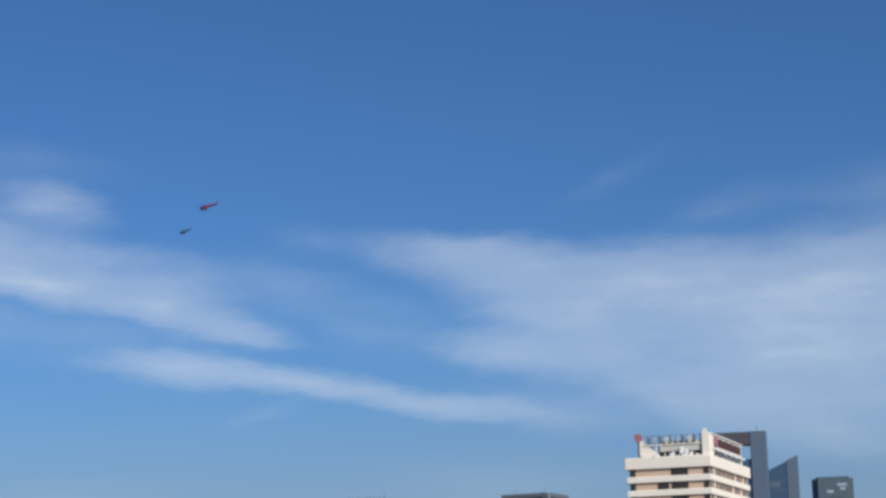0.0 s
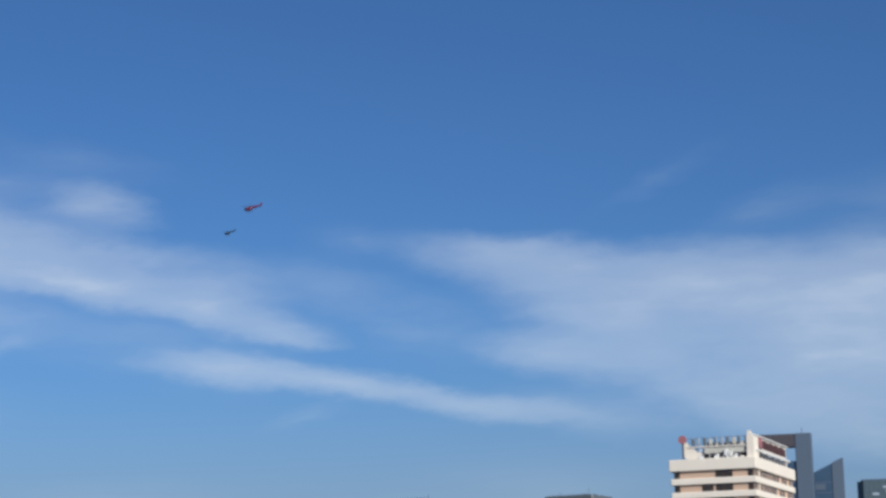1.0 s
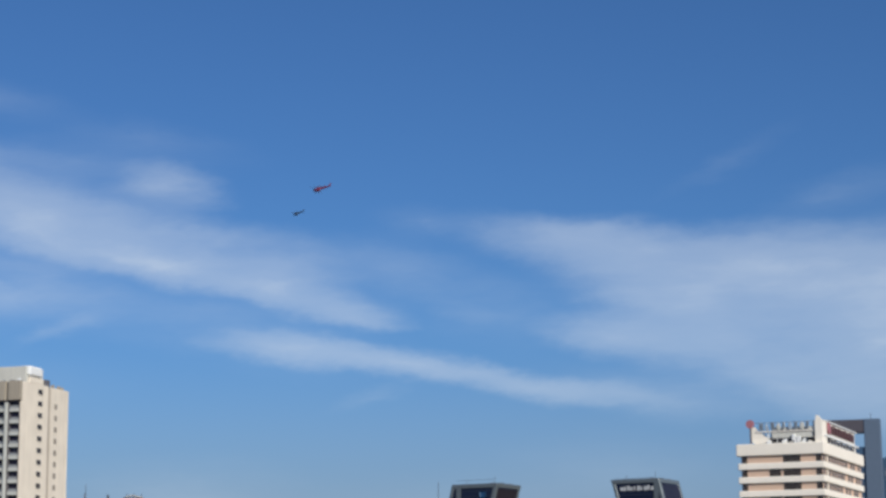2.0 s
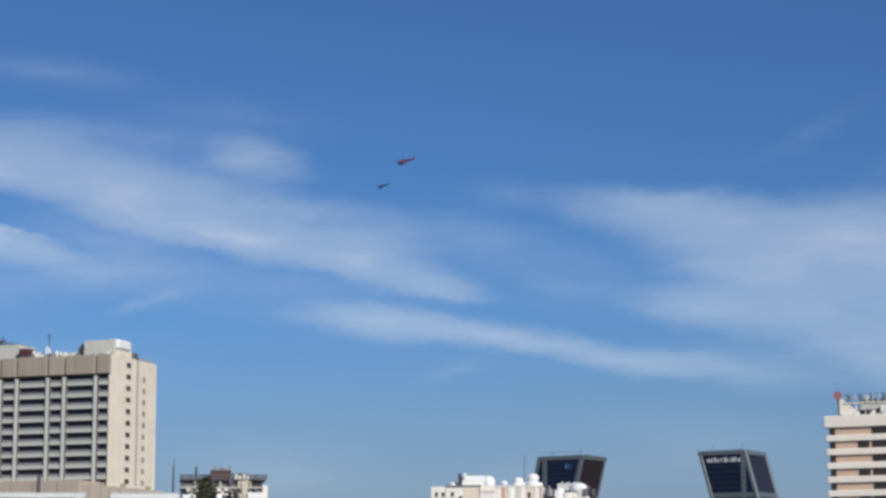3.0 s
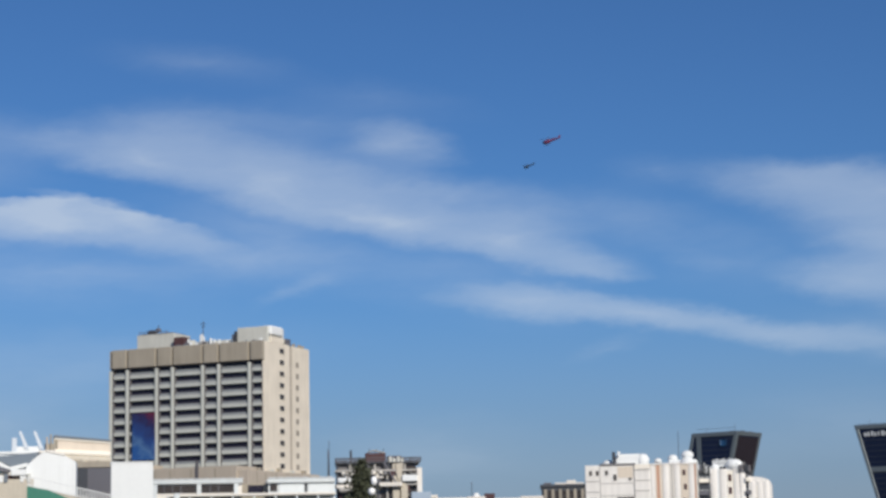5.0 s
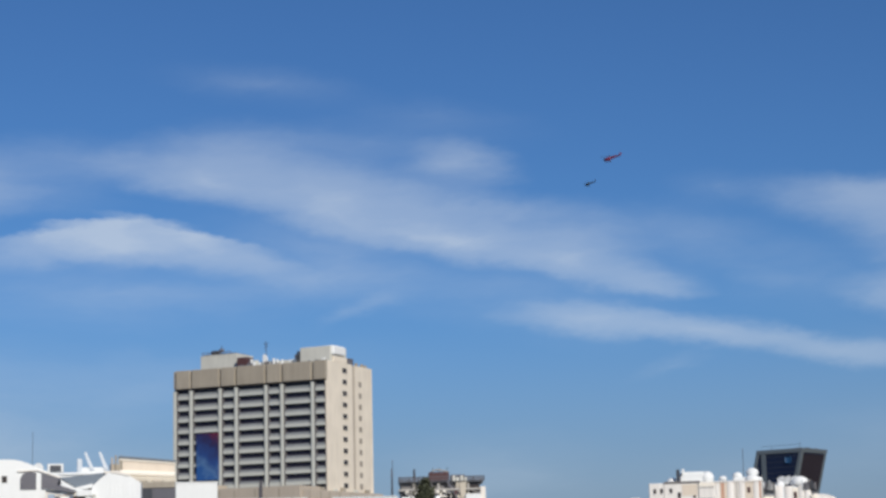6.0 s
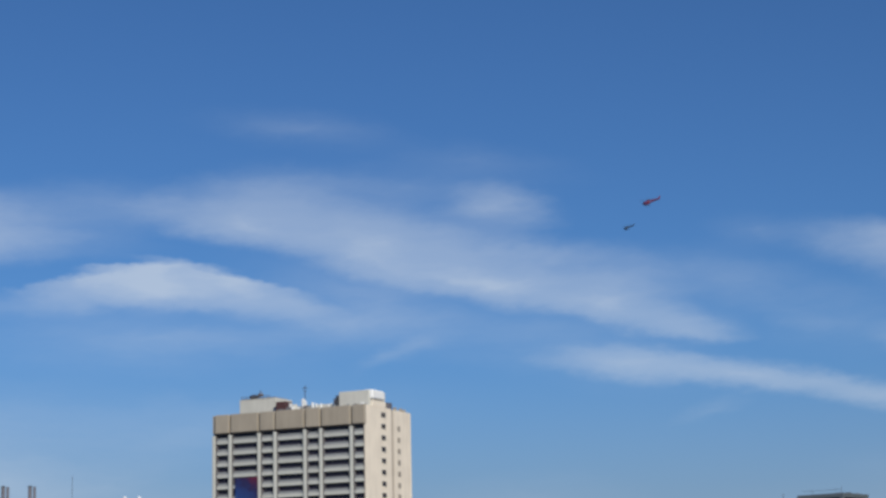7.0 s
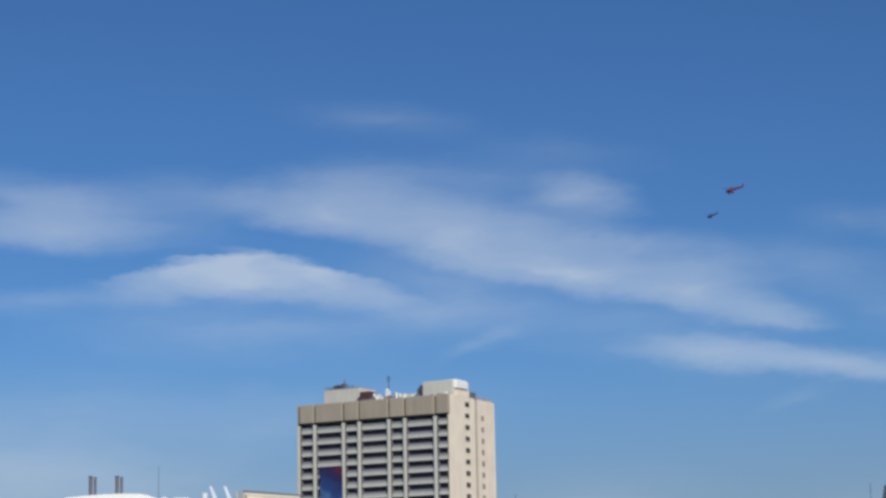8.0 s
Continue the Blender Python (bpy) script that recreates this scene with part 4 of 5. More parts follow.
def gable_house():
    d = 235
    x0, y0 = spot(-12.95, d)
    t = thing("gabled_annex", x0, y0, 0, 10, "white fluted annex with a low gable and blue-grey roof", "building")
    k = d * math.radians(1)
    pts = [(0, 0), (1.36 * k, 0), (1.36 * k, up(3.16, d)), (1.05 * k, up(3.34, d)), (0.50 * k, up(3.46, d)), (0.30 * k, up(3.34, d)), (0.0, up(3.06, d))]
    part("wall", prism(pts, 0, 6), WHITE, t)
    for i in range(8):
        x = (0.42 + 0.12 * i) * k
        part("flute", tube(x, 0.02, 0, up(3.12, d), 0.05, n=8), WHITE, t)
    part("roof_lip", beam((0.5 * k, 0, up(3.47, d)), (1.05 * k, 0, up(3.35, d)), 0.12), WHITE_WARM, t)
    roof = prism([(-0.95 * k, up(3.36, d)), (0.45 * k, up(3.50, d)), (0.05 * k, up(3.10, d)), (-0.35 * k, up(3.02, d))], 3, 9)
    part("roof", roof, BLUEGREY, t, "blue-grey sheet roof")
    part("ridge_cap", box(0.3 * k, 0.75 * k, 2, 4, up(3.44, d), up(3.52, d), bevel=0.08), WHITE_WARM, t)
    part("eaves", prism([(-0.9 * k, up(2.95, d)), (0.0, up(3.16, d)), (0.0, up(3.05, d)), (-0.9 * k, up(2.85, d))], 1, 3), WHITE, t)
    part("lower_wall", box(-1.3 * k, 0.2 * k, -0.6, 3, 0, up(2.69, d)), DUSTY, t, "dusty cream lower wall")
    part("window", box(-0.5 * k, -0.2 * k, -0.2, 2, up(2.70, d), up(2.80, d)), BROWN, t)
    part("roof", prism([(-1.3 * k, up(3.22, d)), (-0.9 * k, up(3.12, d)), (-0.45 * k, up(2.97, d)), (-0.5 * k, up(2.90, d)), (-1.3 * k, up(3.06, d))], 0.5, 1.0), GREY, t, "dark grey sloping roof edge")
    part("upper_wall", box(-1.3 * k, -0.35 * k, 1.2, 3, up(2.69, d), up(3.0, d)), WHITE_WARM, t)
    part("roof_box", box(-0.42 * k, 0.02 * k, -0.9, 0.4, up(2.78, d), up(2.96, d), bevel=0.1), WHITE, t)
    for i, (a, b, e, m) in enumerate(((-1.2, -1.02, 2.86, PALE_BLUE), (-1.0, -0.88, 2.80, GREY), (-0.84, -0.62, 2.78, WHITE), (-0.6, -0.5, 2.84, BLUEGREY), (-0.16, -0.06, 2.76, WHITE), (0.03, 0.12, 2.84, HUT_GREY))):
        part("terrace_clutter", box(a * k, b * k, -0.7 - 0.1 * (i % 2), 0.2, up(2.6, d), up(e, d), bevel=0.06), m, t)
    return t


def fin_roof():
    d = 262
    x0, y0 = spot(-14.3, d)
    t = thing("rooftop_annex", x0, y0, 0, 12, "white flat annex carrying three slanting white fins", "building")
    k = d * math.radians(1)
    z0 = up(3.46, d)
    part("wall", box(0, 1.9 * k, 0, 6, 0, z0 - 0.3), WHITE, t)
    part("roof_edge", box(0.0, 1.9 * k, -0.2, 6, z0 - 0.35, z0, bevel=0.08), WHITE, t)
    part("upstand", box(0.95 * k, 1.75 * k, 0.2, 1.2, z0, up(3.60, d), bevel=0.08), WHITE, t)
    part("fin", box(0.94 * k, 1.08 * k, 0, 0.5, z0, up(3.84, d), bevel=0.08), FIN, t)
    for b in (1.22, 1.62):
        bm = prism([((b + 0.08) * k, z0 + 0.3), ((b + 0.20) * k, z0 + 0.3), ((b - 0.02) * k, up(4.02, d)), ((b - 0.09) * k, up(4.02, d))], 0, 0.4)
        part("fin", bm, FIN, t)
    part("roof_window", box(0.2 * k, 0.5 * k, -0.25, 1, up(3.50, d), up(3.66, d)), DARK, t)
    dish = bmesh.new()
    bmesh.ops.create_cone(dish, cap_ends=True, segments=20, radius1=0.62, radius2=0.3, depth=0.25)
    bmesh.ops.rotate(dish, verts=dish.verts, matrix=Matrix.Rotation(radians(-80), 3, "X"))
    bmesh.ops.translate(dish, verts=dish.verts, vec=(-0.12 * k, -0.4, up(3.60, d)))
    part("satellite_dish", dish, WHITE, t, "small white satellite dish")
    part("dish_post", beam((-0.12 * k, -0.2, up(2.9, d)), (-0.12 * k, -0.2, up(3.58, d)), 0.06), GREY, t)
    part("roof_window_frame", box(0.12 * k, 0.56 * k, -0.1, 1.4, up(3.47, d), up(3.71, d), bevel=0.08), WHITE, t)
    return t


def vaulted_hall():
    d = 240
    x0, y0 = spot(-17.2, d)
    t = thing("vaulted_hall", x0, y0, 0, 14, "white vaulted roof hall with twin grey flues", "building")
    k = d * math.radians(1)
    W = 3.4 * k
    shell = [(0, 0), (W, 0)]
    for u, e in ((3.4, 3.36), (3.1, 3.46), (2.8, 3.59), (2.5, 3.72), (2.3, 3.79), (2.1, 3.83), (1.5, 3.84), (1.0, 3.82), (0.5, 3.79), (0.0, 3.74)):
        shell.append((u * k, up(e, d)))
    part("vault", prism(shell, 0, 14), WHITE, t, "white vaulted roof")
    part("arched_window", prism([(2.28 * k, up(3.0, d)), (2.72 * k, up(3.0, d)), (2.72 * k, up(3.45, d)), (2.5 * k, up(3.50, d)), (2.34 * k, up(3.42, d)), (2.28 * k, up(3.3, d))], -0.12, 0.3), GREY, t)
    part("arched_window", prism([(2.86 * k, up(3.0, d)), (3.36 * k, up(3.0, d)), (3.36 * k, up(3.26, d)), (3.1 * k, up(3.38, d)), (2.86 * k, up(3.42, d))], -0.12, 0.3), GREY, t)
    part("window", box(1.78 * k, 1.92 * k, -0.1, 0.3, up(3.2, d), up(3.38, d)), WINDOW_BROWN, t)
    part("eaves_lip", beam((2.2 * k, -0.15, up(3.50, d)), (2.75 * k, -0.15, up(3.52, d)), 0.1), WHITE_WARM, t)
    part("eaves_lip", beam((2.75 * k, -0.15, up(3.52, d)), (3.4 * k, -0.15, up(3.30, d)), 0.1), WHITE_WARM, t)
    for c in (0.72, 1.46):
        flue = part("flue", tube(c * k - 0.1, 2, 0, up(4.34, d), 0.22, n=14), GREY, t, "grey metal flue")
        part("flue_cap", tube(c * k - 0.1, 2, up(4.33, d), up(4.37, d), 0.25, n=14), DARK, flue)
        part("flue", tube(c * k + 0.42, 2.2, 0, up(4.35, d), 0.17, n=10), GREY, t)
    return t


def mast(name, bearing, d, elevation, r0, r1, label, category="mast"):
    x0, y0 = spot(bearing, d)
    t = thing(name, x0, y0, 0, 0, label, category)
    top = up(elevation, d)
    part("pole", tube(0, 0, 0, top, r0, r1, n=8), DARK, t)
    part("mast_foot", box(-2 * r0, 2 * r0, -2 * r0, 2 * r0, 0, 0.4), GREY, t)
    part("mast_tip", tube(0, 0, top - 4 * r0, top, r1 * 1.8, r1, n=6), GREY, t)
    return t


long_hall()
shed()
railing()
gable_house()
fin_roof()
vaulted_hall()
mast("aerial_mast", -14.59, 280, 4.60, 0.05, 0.03, "thin grey aerial mast above the roofs")
mast("aerial_mast", -4.50, 300, 3.42, 0.3, 0.06, "dark tapering mast beside the terraced house")
mast("aerial_mast", -4.47, 310, 3.66, 0.1, 0.04, "thin grey whip aerial beside the terraced house")
mast("aerial_mast", -0.42, 700, 2.42, 0.2, 0.1, "thin far aerial mast")
mast("aerial_mast", 5.48, 1700, 3.70, 0.35, 0.22, "thin far lattice mast near the leaning tower")

x0, y0 = spot(-12.75, 190)
net = thing("debris_netting", x0, y0, 0, 10, "green debris netting on a scaffold edge", "netting")
part("net", prism([(-0.6, 0), (3.2, 0), (3.2, up(2.14, 190)), (1.4, up(2.38, 190)), (-0.6, up(2.50, 190))], 0, 0.15), GREEN_NET, net)
for i in range(4):
    part("scaffold_pole", tube(0.2 + 0.7 * i, 0.3, 0, up(2.30 - 0.03 * i, 190), 0.04, n=6), STEEL, net)


# ---------------------------------------------------------------- terraced house with canopies
def terraced_house():
    d = 330
    x0, y0 = spot(-4.31, d)
    t = thing("terraced_house", x0, y0, 0, 4, "stepped pale house with dark slatted roof canopies and balconies", "building")
    k = d * math.radians(1)
    z = [up(e, d) for e in (3.17, 3.02, 2.82, 2.62, 2.42, 2.2)]
    part("core", box(0.4, 13.4, 1.4, 11, 0, z[1] - 0.1), RECESS, t)
    # slatted canopy
    part("canopy_frame", box(0, 14.0, 0.5, 10, z[1] - 0.1, z[1] + 0.1), DARK, t)
    step = (z[0] - z[1] - 0.15) / 4
    for i in range(4):
        for x_from, x_to in ((0.0, 4.9), (8.5, 14.2)):
            part("slat", box(x_from, x_to, 0.4, 0.62, z[1] + 0.12 + step * i, z[1] + 0.12 + step * (i + 0.62)), DARK if i % 2 else GREY, t)
    for x in (0.05, 1.7, 3.3, 4.8, 8.6, 10.5, 12.3, 14.05):
        part("slat_post", box(x, x + 0.12, 0.35, 0.7, z[1], z[0]), DARK, t)
    part("canopy_rail", box(0, 14.0, 0.35, 0.5, z[0] - 0.12, z[0] - 0.02), GREY, t)
    part("canopy_rail", box(0, 14.0, 0.35, 0.5, z[1] + 0.25, z[1] + 0.36), GREY, t)
    # roof hut under its awning
    part("roof_hut", box(5.0, 8.4, 1.5, 5, z[1] - 0.3, z[0] + 0.75, bevel=0.1), BROWN, t, "dark brown roof hut")
    tent = prism([(5.2, z[0] + 0.78), (5.7, z[0] + 1.12), (6.6, z[0] + 1.28), (7.6, z[0] + 1.05), (8.4, z[0] + 0.82), (8.2, z[0] + 0.74), (6.6, z[0] + 1.12), (5.5, z[0] + 0.92)], 1.6, 3.4)
    part("awning", tent, WEATHERED, t, "pale grey cloth awning over the roof hut")
    for a in (5.5, 6.7, 7.9):
        part("awning_pole", beam((a, 1.7, z[0] + 0.5), (a + 0.2, 1.7, z[0] + 1.5), 0.05), DARK, t)
    part("roof_hut", box(8.6, 11.0, 2, 5, z[1], z[0] + 0.3, bevel=0.06), GREY, t)
    # floors, columns and balconies
    for zz in (z[2], z[4]):
        part("floor_slab", box(0.0, 13.9, 0.2, 11, zz - 0.3, zz, bevel=0.05), WEATHERED, t)
    for x in (0.2, 2.3, 4.4, 6.4, 8.4, 11.3):
        part("column", box(x, x + 0.35, 0.8, 1.15, 0, z[1], bevel=0.04), WEATHERED if x > 1 else DARK, t)
    part("column", box(9.4, 10.6, 0.4, 1.6, 0, z[1] - 0.2, bevel=0.15), DUSTY, t, "pale rendered stair column")
    rng = random.Random(21)
    for i in range(26):
        x, e = rng.uniform(0.4, 13.0), rng.choice((2.02, 2.2, 2.44, 2.64, 2.86))
        w = rng.uniform(0.25, 0.9)
        part("terrace_clutter", box(x, x + w, 0.3, 0.3 + rng.uniform(0.2, 0.6), up(e, d), up(e, d) + rng.uniform(0.4, 1.2), bevel=0.04), rng.choice((DARK, GREY, WEATHERED, WHITE_WARM, BROWN)), t)
    # pale balusters and urns along the terrace edge
    for x in (1.4, 3.1, 6.4, 7.5):
        part("urn", ball(x, 0.5, z[2] - 0.55, 0.38, 1, 1, 1.15), WHITE_WARM, t, "pale stone urn")
    for x in (8.9, 9.5, 10.2, 10.8):
        part("roof_chair", box(x, x + 0.5, 0.3, 0.8, z[1], z[1] + 0.5 + 0.4 * (x % 1.3), bevel=0.08), HUT_GREY, t)
    part("balcony", box(0.4, 2.6, -0.9, 1.5, z[3] - 1.0, z[3] - 0.15, bevel=0.2), WHITE, t)
    part("balcony", box(0.6, 3.0, -1.0, 1.5, z[4] - 1.3, z[4] - 0.6, bevel=0.2), WEATHERED, t)
    part("stair_wall", prism([(10.0, z[1] - 0.2), (11.2, z[1] - 0.1), (11.0, z[3]), (11.9, z[4] - 0.6), (12.2, 0), (10.9, 0), (10.8, z[4] - 0.4), (10.2, z[3])], 0.1, 0.5), DUSTY, t, "pale curved stair wall")
    for x in (1.5, 5.4, 7.3, 12.2):
        part("awning", prism([(x, z[2] - 0.5), (x + 1.4, z[2] - 0.8), (x + 1.4, z[2] - 0.9), (x, z[2] - 0.62)], -0.3, 1.2), WEATHERED, t)
    part("brace", beam((8.0, 0.5, z[1]), (10.1, 0.5, z[4]), 0.22), GREY, t)
    part("brace", beam((8.6, 0.6, z[1]), (10.6, 0.6, z[4]), 0.16), DARK, t)
    part("corner_wall", box(13.45, 14.3, 0, 6, 0, z[2] + 0.2, bevel=0.06), WHITE_WARM, t)
    part("balcony", box(11.0, 13.5, -0.5, 3, z[4] + 0.3, z[3] + 0.2, bevel=0.08), WHITE, t)
    part("balcony", box(7.2, 11.0, -0.7, 3, z[4] - 0.5, z[4] + 0.15, bevel=0.08), WHITE_WARM, t)
    part("balcony", box(0.2, 4.0, -0.6, 3, z[4] - 0.7, z[4] - 0.1, bevel=0.08), WHITE_WARM, t)
    for a, b, e0, e1 in ((0.8, 2.2, 2.5, 2.78), (2.7, 4.2, 2.5, 2.78), (4.8, 6.2, 2.5, 2.78), (6.8, 8.2, 2.45, 2.78), (11.8, 13.3, 2.68, 2.96), (11.8, 13.3, 2.15, 2.38), (1.2, 3.6, 2.0, 2.25), (7.6, 9.0, 2.0, 2.25)):
        part("window", box(a, b, 1.3, 1.5, up(e0, d), up(e1, d)), WINDOW_BROWN, t)
    for i, (a, h) in enumerate(((2.0, 0.9), (3.6, 0.7), (6.9, 1.0), (7.6, 0.8))):
        part("parasol", tube(a, 0.7, z[3] - 0.2, z[3] - 0.2 + h, 0.5, 0.12, n=8), WHITE_WARM, t)
    part("wing", box(12.4, 15.6, -3, 4, 0, up(2.15, d), bevel=0.06), PALE_BLUE, t, "pale blue low wing")
    part("chimney", tube(2.65, 2.5, z[1], up(3.40, d), 0.24, 0.18), DARK, t)
    return t


terraced_house()


# ---------------------------------------------------------------- tree and globe lamp
def cypress():
    d = 170
    x0, y0 = spot(-3.55, d)
    t = thing("conifer", x0, y0, 0, 0, "dark green uneven conifer before the terraced house", "tree")
    H = up(2.98, d)
    trunk = tube(0, 0, 0, H * 0.93, 0.22, 0.04, n=8)
    rng = random.Random(12)
    for i in range(26):
        z = rng.uniform(2.0, H * 0.92)
        a = rng.uniform(0, 6.28)
        r = 1.9 * (1 - z / H) ** 0.6 + 0.25
        beam((0, 0, z), (r * math.cos(a), r * math.sin(a), z + rng.uniform(0.2, 0.7)), 0.035, trunk, 5)
    part("trunk", trunk, BARK, t)
    verts, faces = [], []
    boughs = []
    for i in range(150):
        z = H - 9.0 * rng.random() ** 1.3 - 0.1
        a = rng.uniform(0, 6.28)
        boughs.append((z, a, min(2.1, 0.36 * (H - z) + 0.22) * rng.uniform(0.6, 1.2)))
    for i in range(9000):
        z, a, reach = boughs[rng.randrange(len(boughs))]
        u = rng.random() ** 0.7
        spread = 0.16 + 0.12 * reach
        c = Vector((reach * u * math.cos(a) + rng.gauss(0, spread), reach * u * math.sin(a) + rng.gauss(0, spread), z + 0.35 * u - 0.75 * u * u * reach * 0.6 + rng.gauss(0, spread)))
        n = Vector((rng.gauss(0, 1), rng.gauss(0, 1), rng.gauss(0.3, 1))).normalized()
        e = n.orthogonal().normalized() * rng.uniform(0.06, 0.14)
        f = n.cross(e).normalized() * rng.uniform(0.05, 0.10)
        b = len(verts)
        verts += [c - e - f, c + e - f, c + e * 0.6 + f, c - e * 0.6 + f]
        faces.append((b, b + 1, b + 2, b + 3))
    me = bpy.data.meshes.new("crown")
    me.from_pydata(verts, [], faces)
    me.materials.append(LEAF)
    part("crown", me, None, t)
    return t


def globe_lamp():
    d = 120
    x0, y0 = spot(-3.23, d)
    t = thing("street_lamp", x0, y0, 0, 0, "street lamp with white opal globes on a dark post", "street lamp")
    za, zb = up(2.50, d), up(2.20, d)
    part("post", tube(0.28, 0, 0, za + 0.1, 0.06, 0.04), DARK, t)
    part("arm", beam((0.28, 0, za - 0.1), (0.06, 0, za - 0.2), 0.025), DARK, t)
    part("arm", beam((0.28, 0, zb - 0.1), (-0.08, 0, zb - 0.2), 0.025), DARK, t)
    part("globe", ball(0.06, 0, za, 0.23, 0.85, 1, 1.2), GLOBE, t)
    part("globe", ball(-0.08, 0, zb, 0.23, 1.0, 1, 1.0), GLOBE, t)
    return t


cypress()
globe_lamp()


# ---------------------------------------------------------------- far low roofs
def far_block(name, bearing, width, d, elevation, wall, label, cap=None, columns=0):
    x0, y0 = spot(bearing, d)
    t = thing(name, x0, y0, 0, -bearing, label, "building", "far low buildings")
    w = d * math.radians(width)
    TOP = up(elevation, d)
    part("wall", box(0, w, 0, 12, 0, TOP, bevel=0.08), wall, t)
    if cap:
        part("roof_edge", box(-0.3, w + 0.3, -0.4, 12.4, TOP - 0.1, TOP + 0.7, bevel=0.08), cap, t)
    for i in range(columns):
        x = w * (i + 0.5) / columns
        part("column", box(x - 0.25, x + 0.45, -0.5, 0.1, 0, TOP - 0.6), CONCRETE, t)
        part("window", box(x + 0.6, x + 1.6, -0.08, 0.05, TOP - 3.2, TOP - 1.0), WINDOW_BROWN, t)
    return t, w, TOP


dark_block, w, TOP = far_block("flat_block", 1.56, 1.26, 520, 2.22, DARK, "dark grey flat-roofed block with pale columns", DARK, 6)
part("roof_plate", box(3.5, w - 0.5, 1, 6, TOP + 0.7, TOP + 1.1), WHITE_WARM, dark_block)
part("roof_plate", box(6.5, 9.0, 1, 4, TOP + 1.1, TOP + 1.7, bevel=0.1), WHITE_WARM, dark_block)
part("roof_hut", box(0.6, 2.6, 1, 3, TOP + 0.7, TOP + 1.2), GREY, dark_block)
for b, wd, e, m, lab in ((-1.85, 0.42, 1.99, WHITE, "small white flat-roofed house"), (-1.43, 0.9, 1.90, WHITE_WARM, "low white house with a flat roof"),
                         (-0.52, 0.45, 1.92, CREAM, "low cream house with a flat roof"), (-0.07, 0.30, 2.08, BROWN, "small brown roof house"),
                         (0.24, 0.75, 1.86, BLUEGREY, "low blue-grey roofed house"), (1.0, 0.58, 1.90, WHITE, "low white house with flat roof")):
    blk, w, TOP = far_block("low_house", b, wd, 500, e, m, lab, WHITE_WARM if m is not BROWN else None)
    part("window", box(w * 0.2, w * 0.4, -0.06, 0.05, TOP - 2.4, TOP - 1.2), WINDOW_BROWN, blk)
    part("window", box(w * 0.6, w * 0.8, -0.06, 0.05, TOP - 2.4, TOP - 1.2), WINDOW_BROWN, blk)
    if 0.43 < wd < 0.5:
        part("roof_tank", ball(w * 0.5, 2, TOP + 0.8, 0.9), WHITE, blk)
pale_block, w, TOP = far_block("flat_block", 13.30, 0.66, 600, 2.05, GREY, "dark flat-roofed block under a white roof slab", WHITE)
part("roof_hut", box(0.8, w - 0.2, 1, 5, TOP + 0.7, TOP + 1.2), WHITE, pale_block)
part("window", box(0.4, w - 0.4, -0.08, 0.05, TOP - 2.6, TOP - 0.8), WINDOW_BROWN, pale_block)
roof_block, w, TOP = far_block("low_house", 12.68, 0.5, 700, 1.88, WHITE_WARM, "small pale house with a rounded roof tank")
part("roof_tank", ball(2.2, 2, TOP, 1.3, 1, 1, 0.9), WHITE, roof_block)


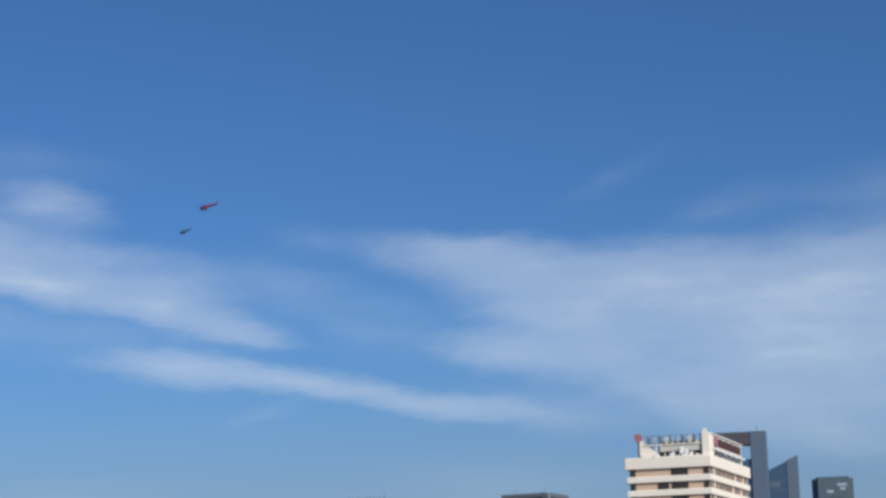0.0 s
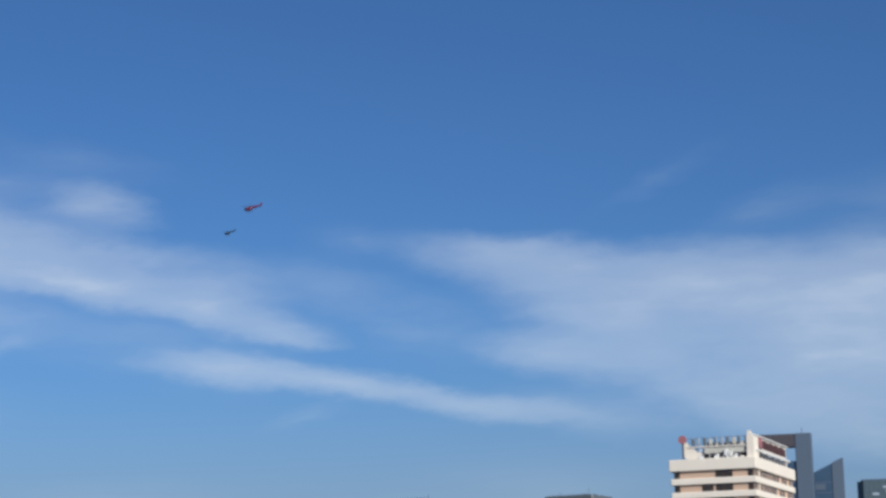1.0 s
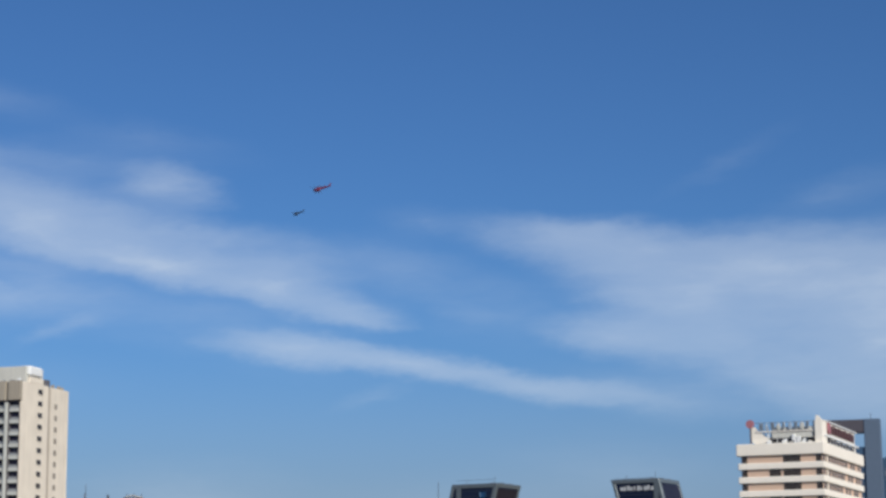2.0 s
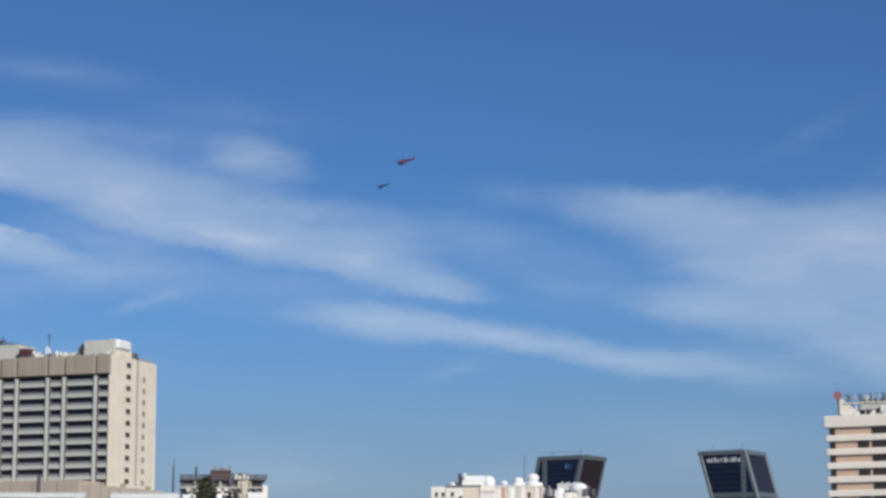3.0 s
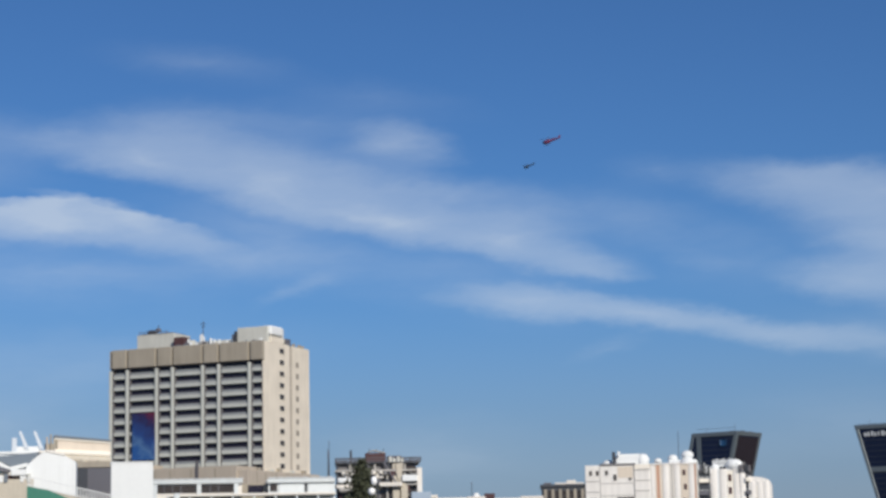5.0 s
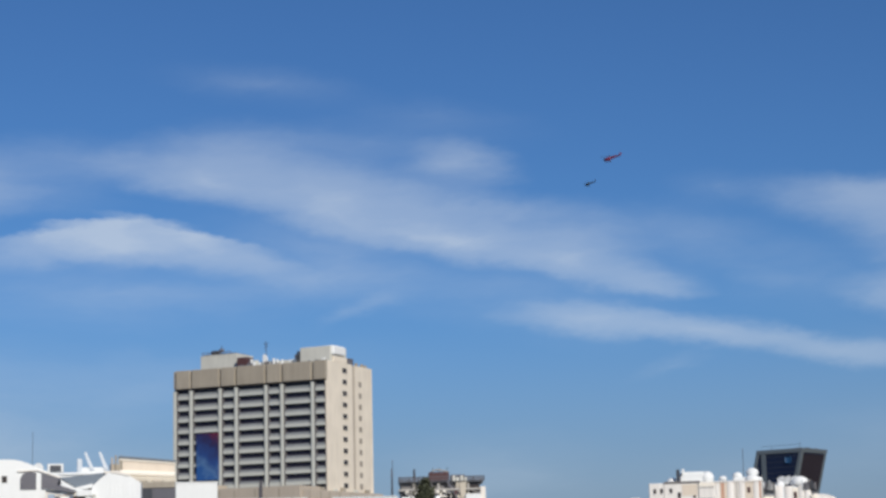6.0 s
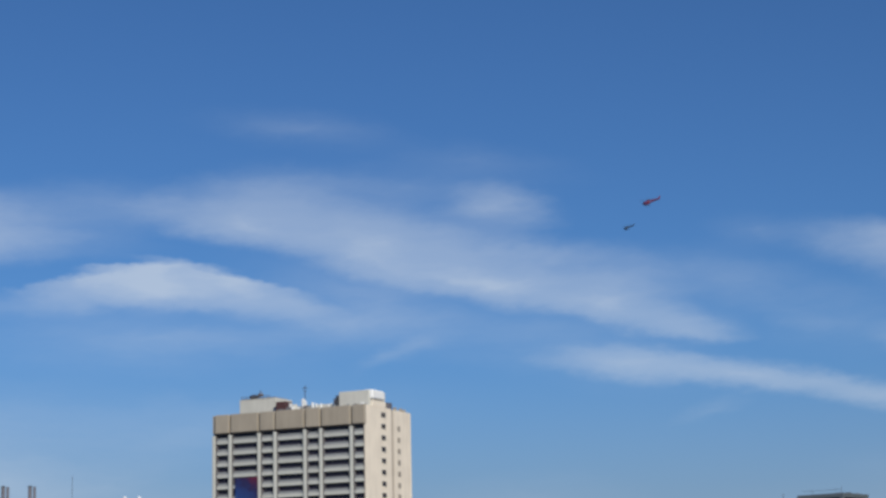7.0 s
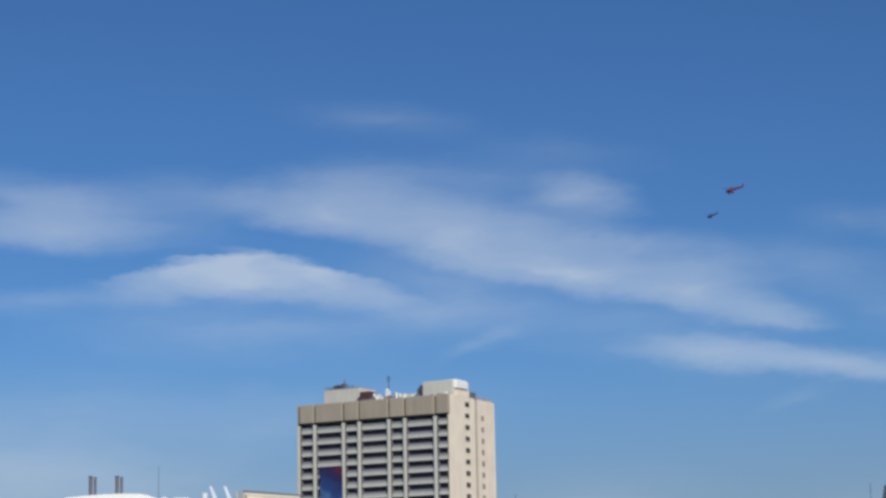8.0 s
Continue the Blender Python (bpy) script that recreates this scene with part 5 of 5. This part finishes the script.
# ---------------------------------------------------------------- helicopters
def helicopter(bearing, elevation, d, length, heading, tilt, body, label):
    x0, y0 = spot(bearing, d)
    z0 = up(elevation, d)
    t = new("helicopter")
    t.matrix_world = pose(x0, y0, z0, 0, tilt, heading) @ Matrix.Diagonal((length / 11, length / 11, length / 11, 1))
    tagged(t, label, "helicopter", "helicopters")
    hull = ball(-1.6, 0, 0, 1.0, 2.7, 0.95, 1.15, u=18, v=10)
    for v in hull.verts:
        if v.co.x > 0:
            v.co.z = v.co.z * 0.8 + 0.25
    part("fuselage", hull, body, t)
    part("windscreen", ball(-3.2, 0, 0.15, 0.8, 1.25, 1.05, 1.0), WINDOW, t)
    boom = tube(0, 0, 0, 5.6, 0.75, 0.38, n=10)
    bmesh.ops.rotate(boom, verts=boom.verts, matrix=Matrix.Rotation(radians(84), 3, "Y"))
    bmesh.ops.translate(boom, verts=boom.verts, vec=(0.6, 0, 0.35))
    tail = part("tail_boom", boom, body, t)
    part("tail_fin", prism([(5.0, 0.5), (6.4, 0.6), (7.1, 2.4), (6.2, 2.4)], -0.1, 0.1), body, tail)
    part("tailplane", box(4.9, 5.7, -1.3, 1.3, 0.65, 0.8), body, tail)
    rotor = bmesh.new()
    for i in range(3):
        a = radians(60 * i + 20)
        beam((-0.4 * math.cos(a), -0.4 * math.sin(a), 1.35), (0.35 * math.cos(a), 0.35 * math.sin(a), 1.35), 0.06, rotor)
    part("tail_rotor", beam((6.4, 0.15, 1.0), (6.4, 0.15, 2.6), 0.06), DARK, tail)
    part("engine_cowl", ball(-0.8, 0, 1.0, 0.5, 2.2, 1.1, 0.7), body, t)
    hub = part("rotor_hub", rotor, DARK, t)
    part("rotor_mast", tube(-0.9, 0, 1.0, 1.75, 0.13), DARK, t)
    for i in range(4):
        a = radians(90 * i + 25)
        part("rotor_blade", beam((-0.9, 0, 1.7), (-0.9 + 5.0 * math.cos(a), 5.0 * math.sin(a), 1.75), 0.09, n=4), DARK, hub)
    for y in (-0.95, 0.95):
        skid = beam((-3.4, y, -1.6), (0.6, y, -1.6), 0.07)
        beam((-2.6, y, -1.6), (-2.4, y * 0.6, -0.7), 0.05, skid)
        beam((-0.4, y, -1.6), (-0.6, y * 0.6, -0.7), 0.05, skid)
        part("skid", skid, DARK, t)
    return t


helicopter(2.08, 12.08, 1300, 12.4, -14, -8, HELI_RED, "red helicopter in flight with dark rotor")
helicopter(1.43, 11.38, 1900, 11.5, -20, -9, HELI_GREY, "small dark blue-grey helicopter in flight")
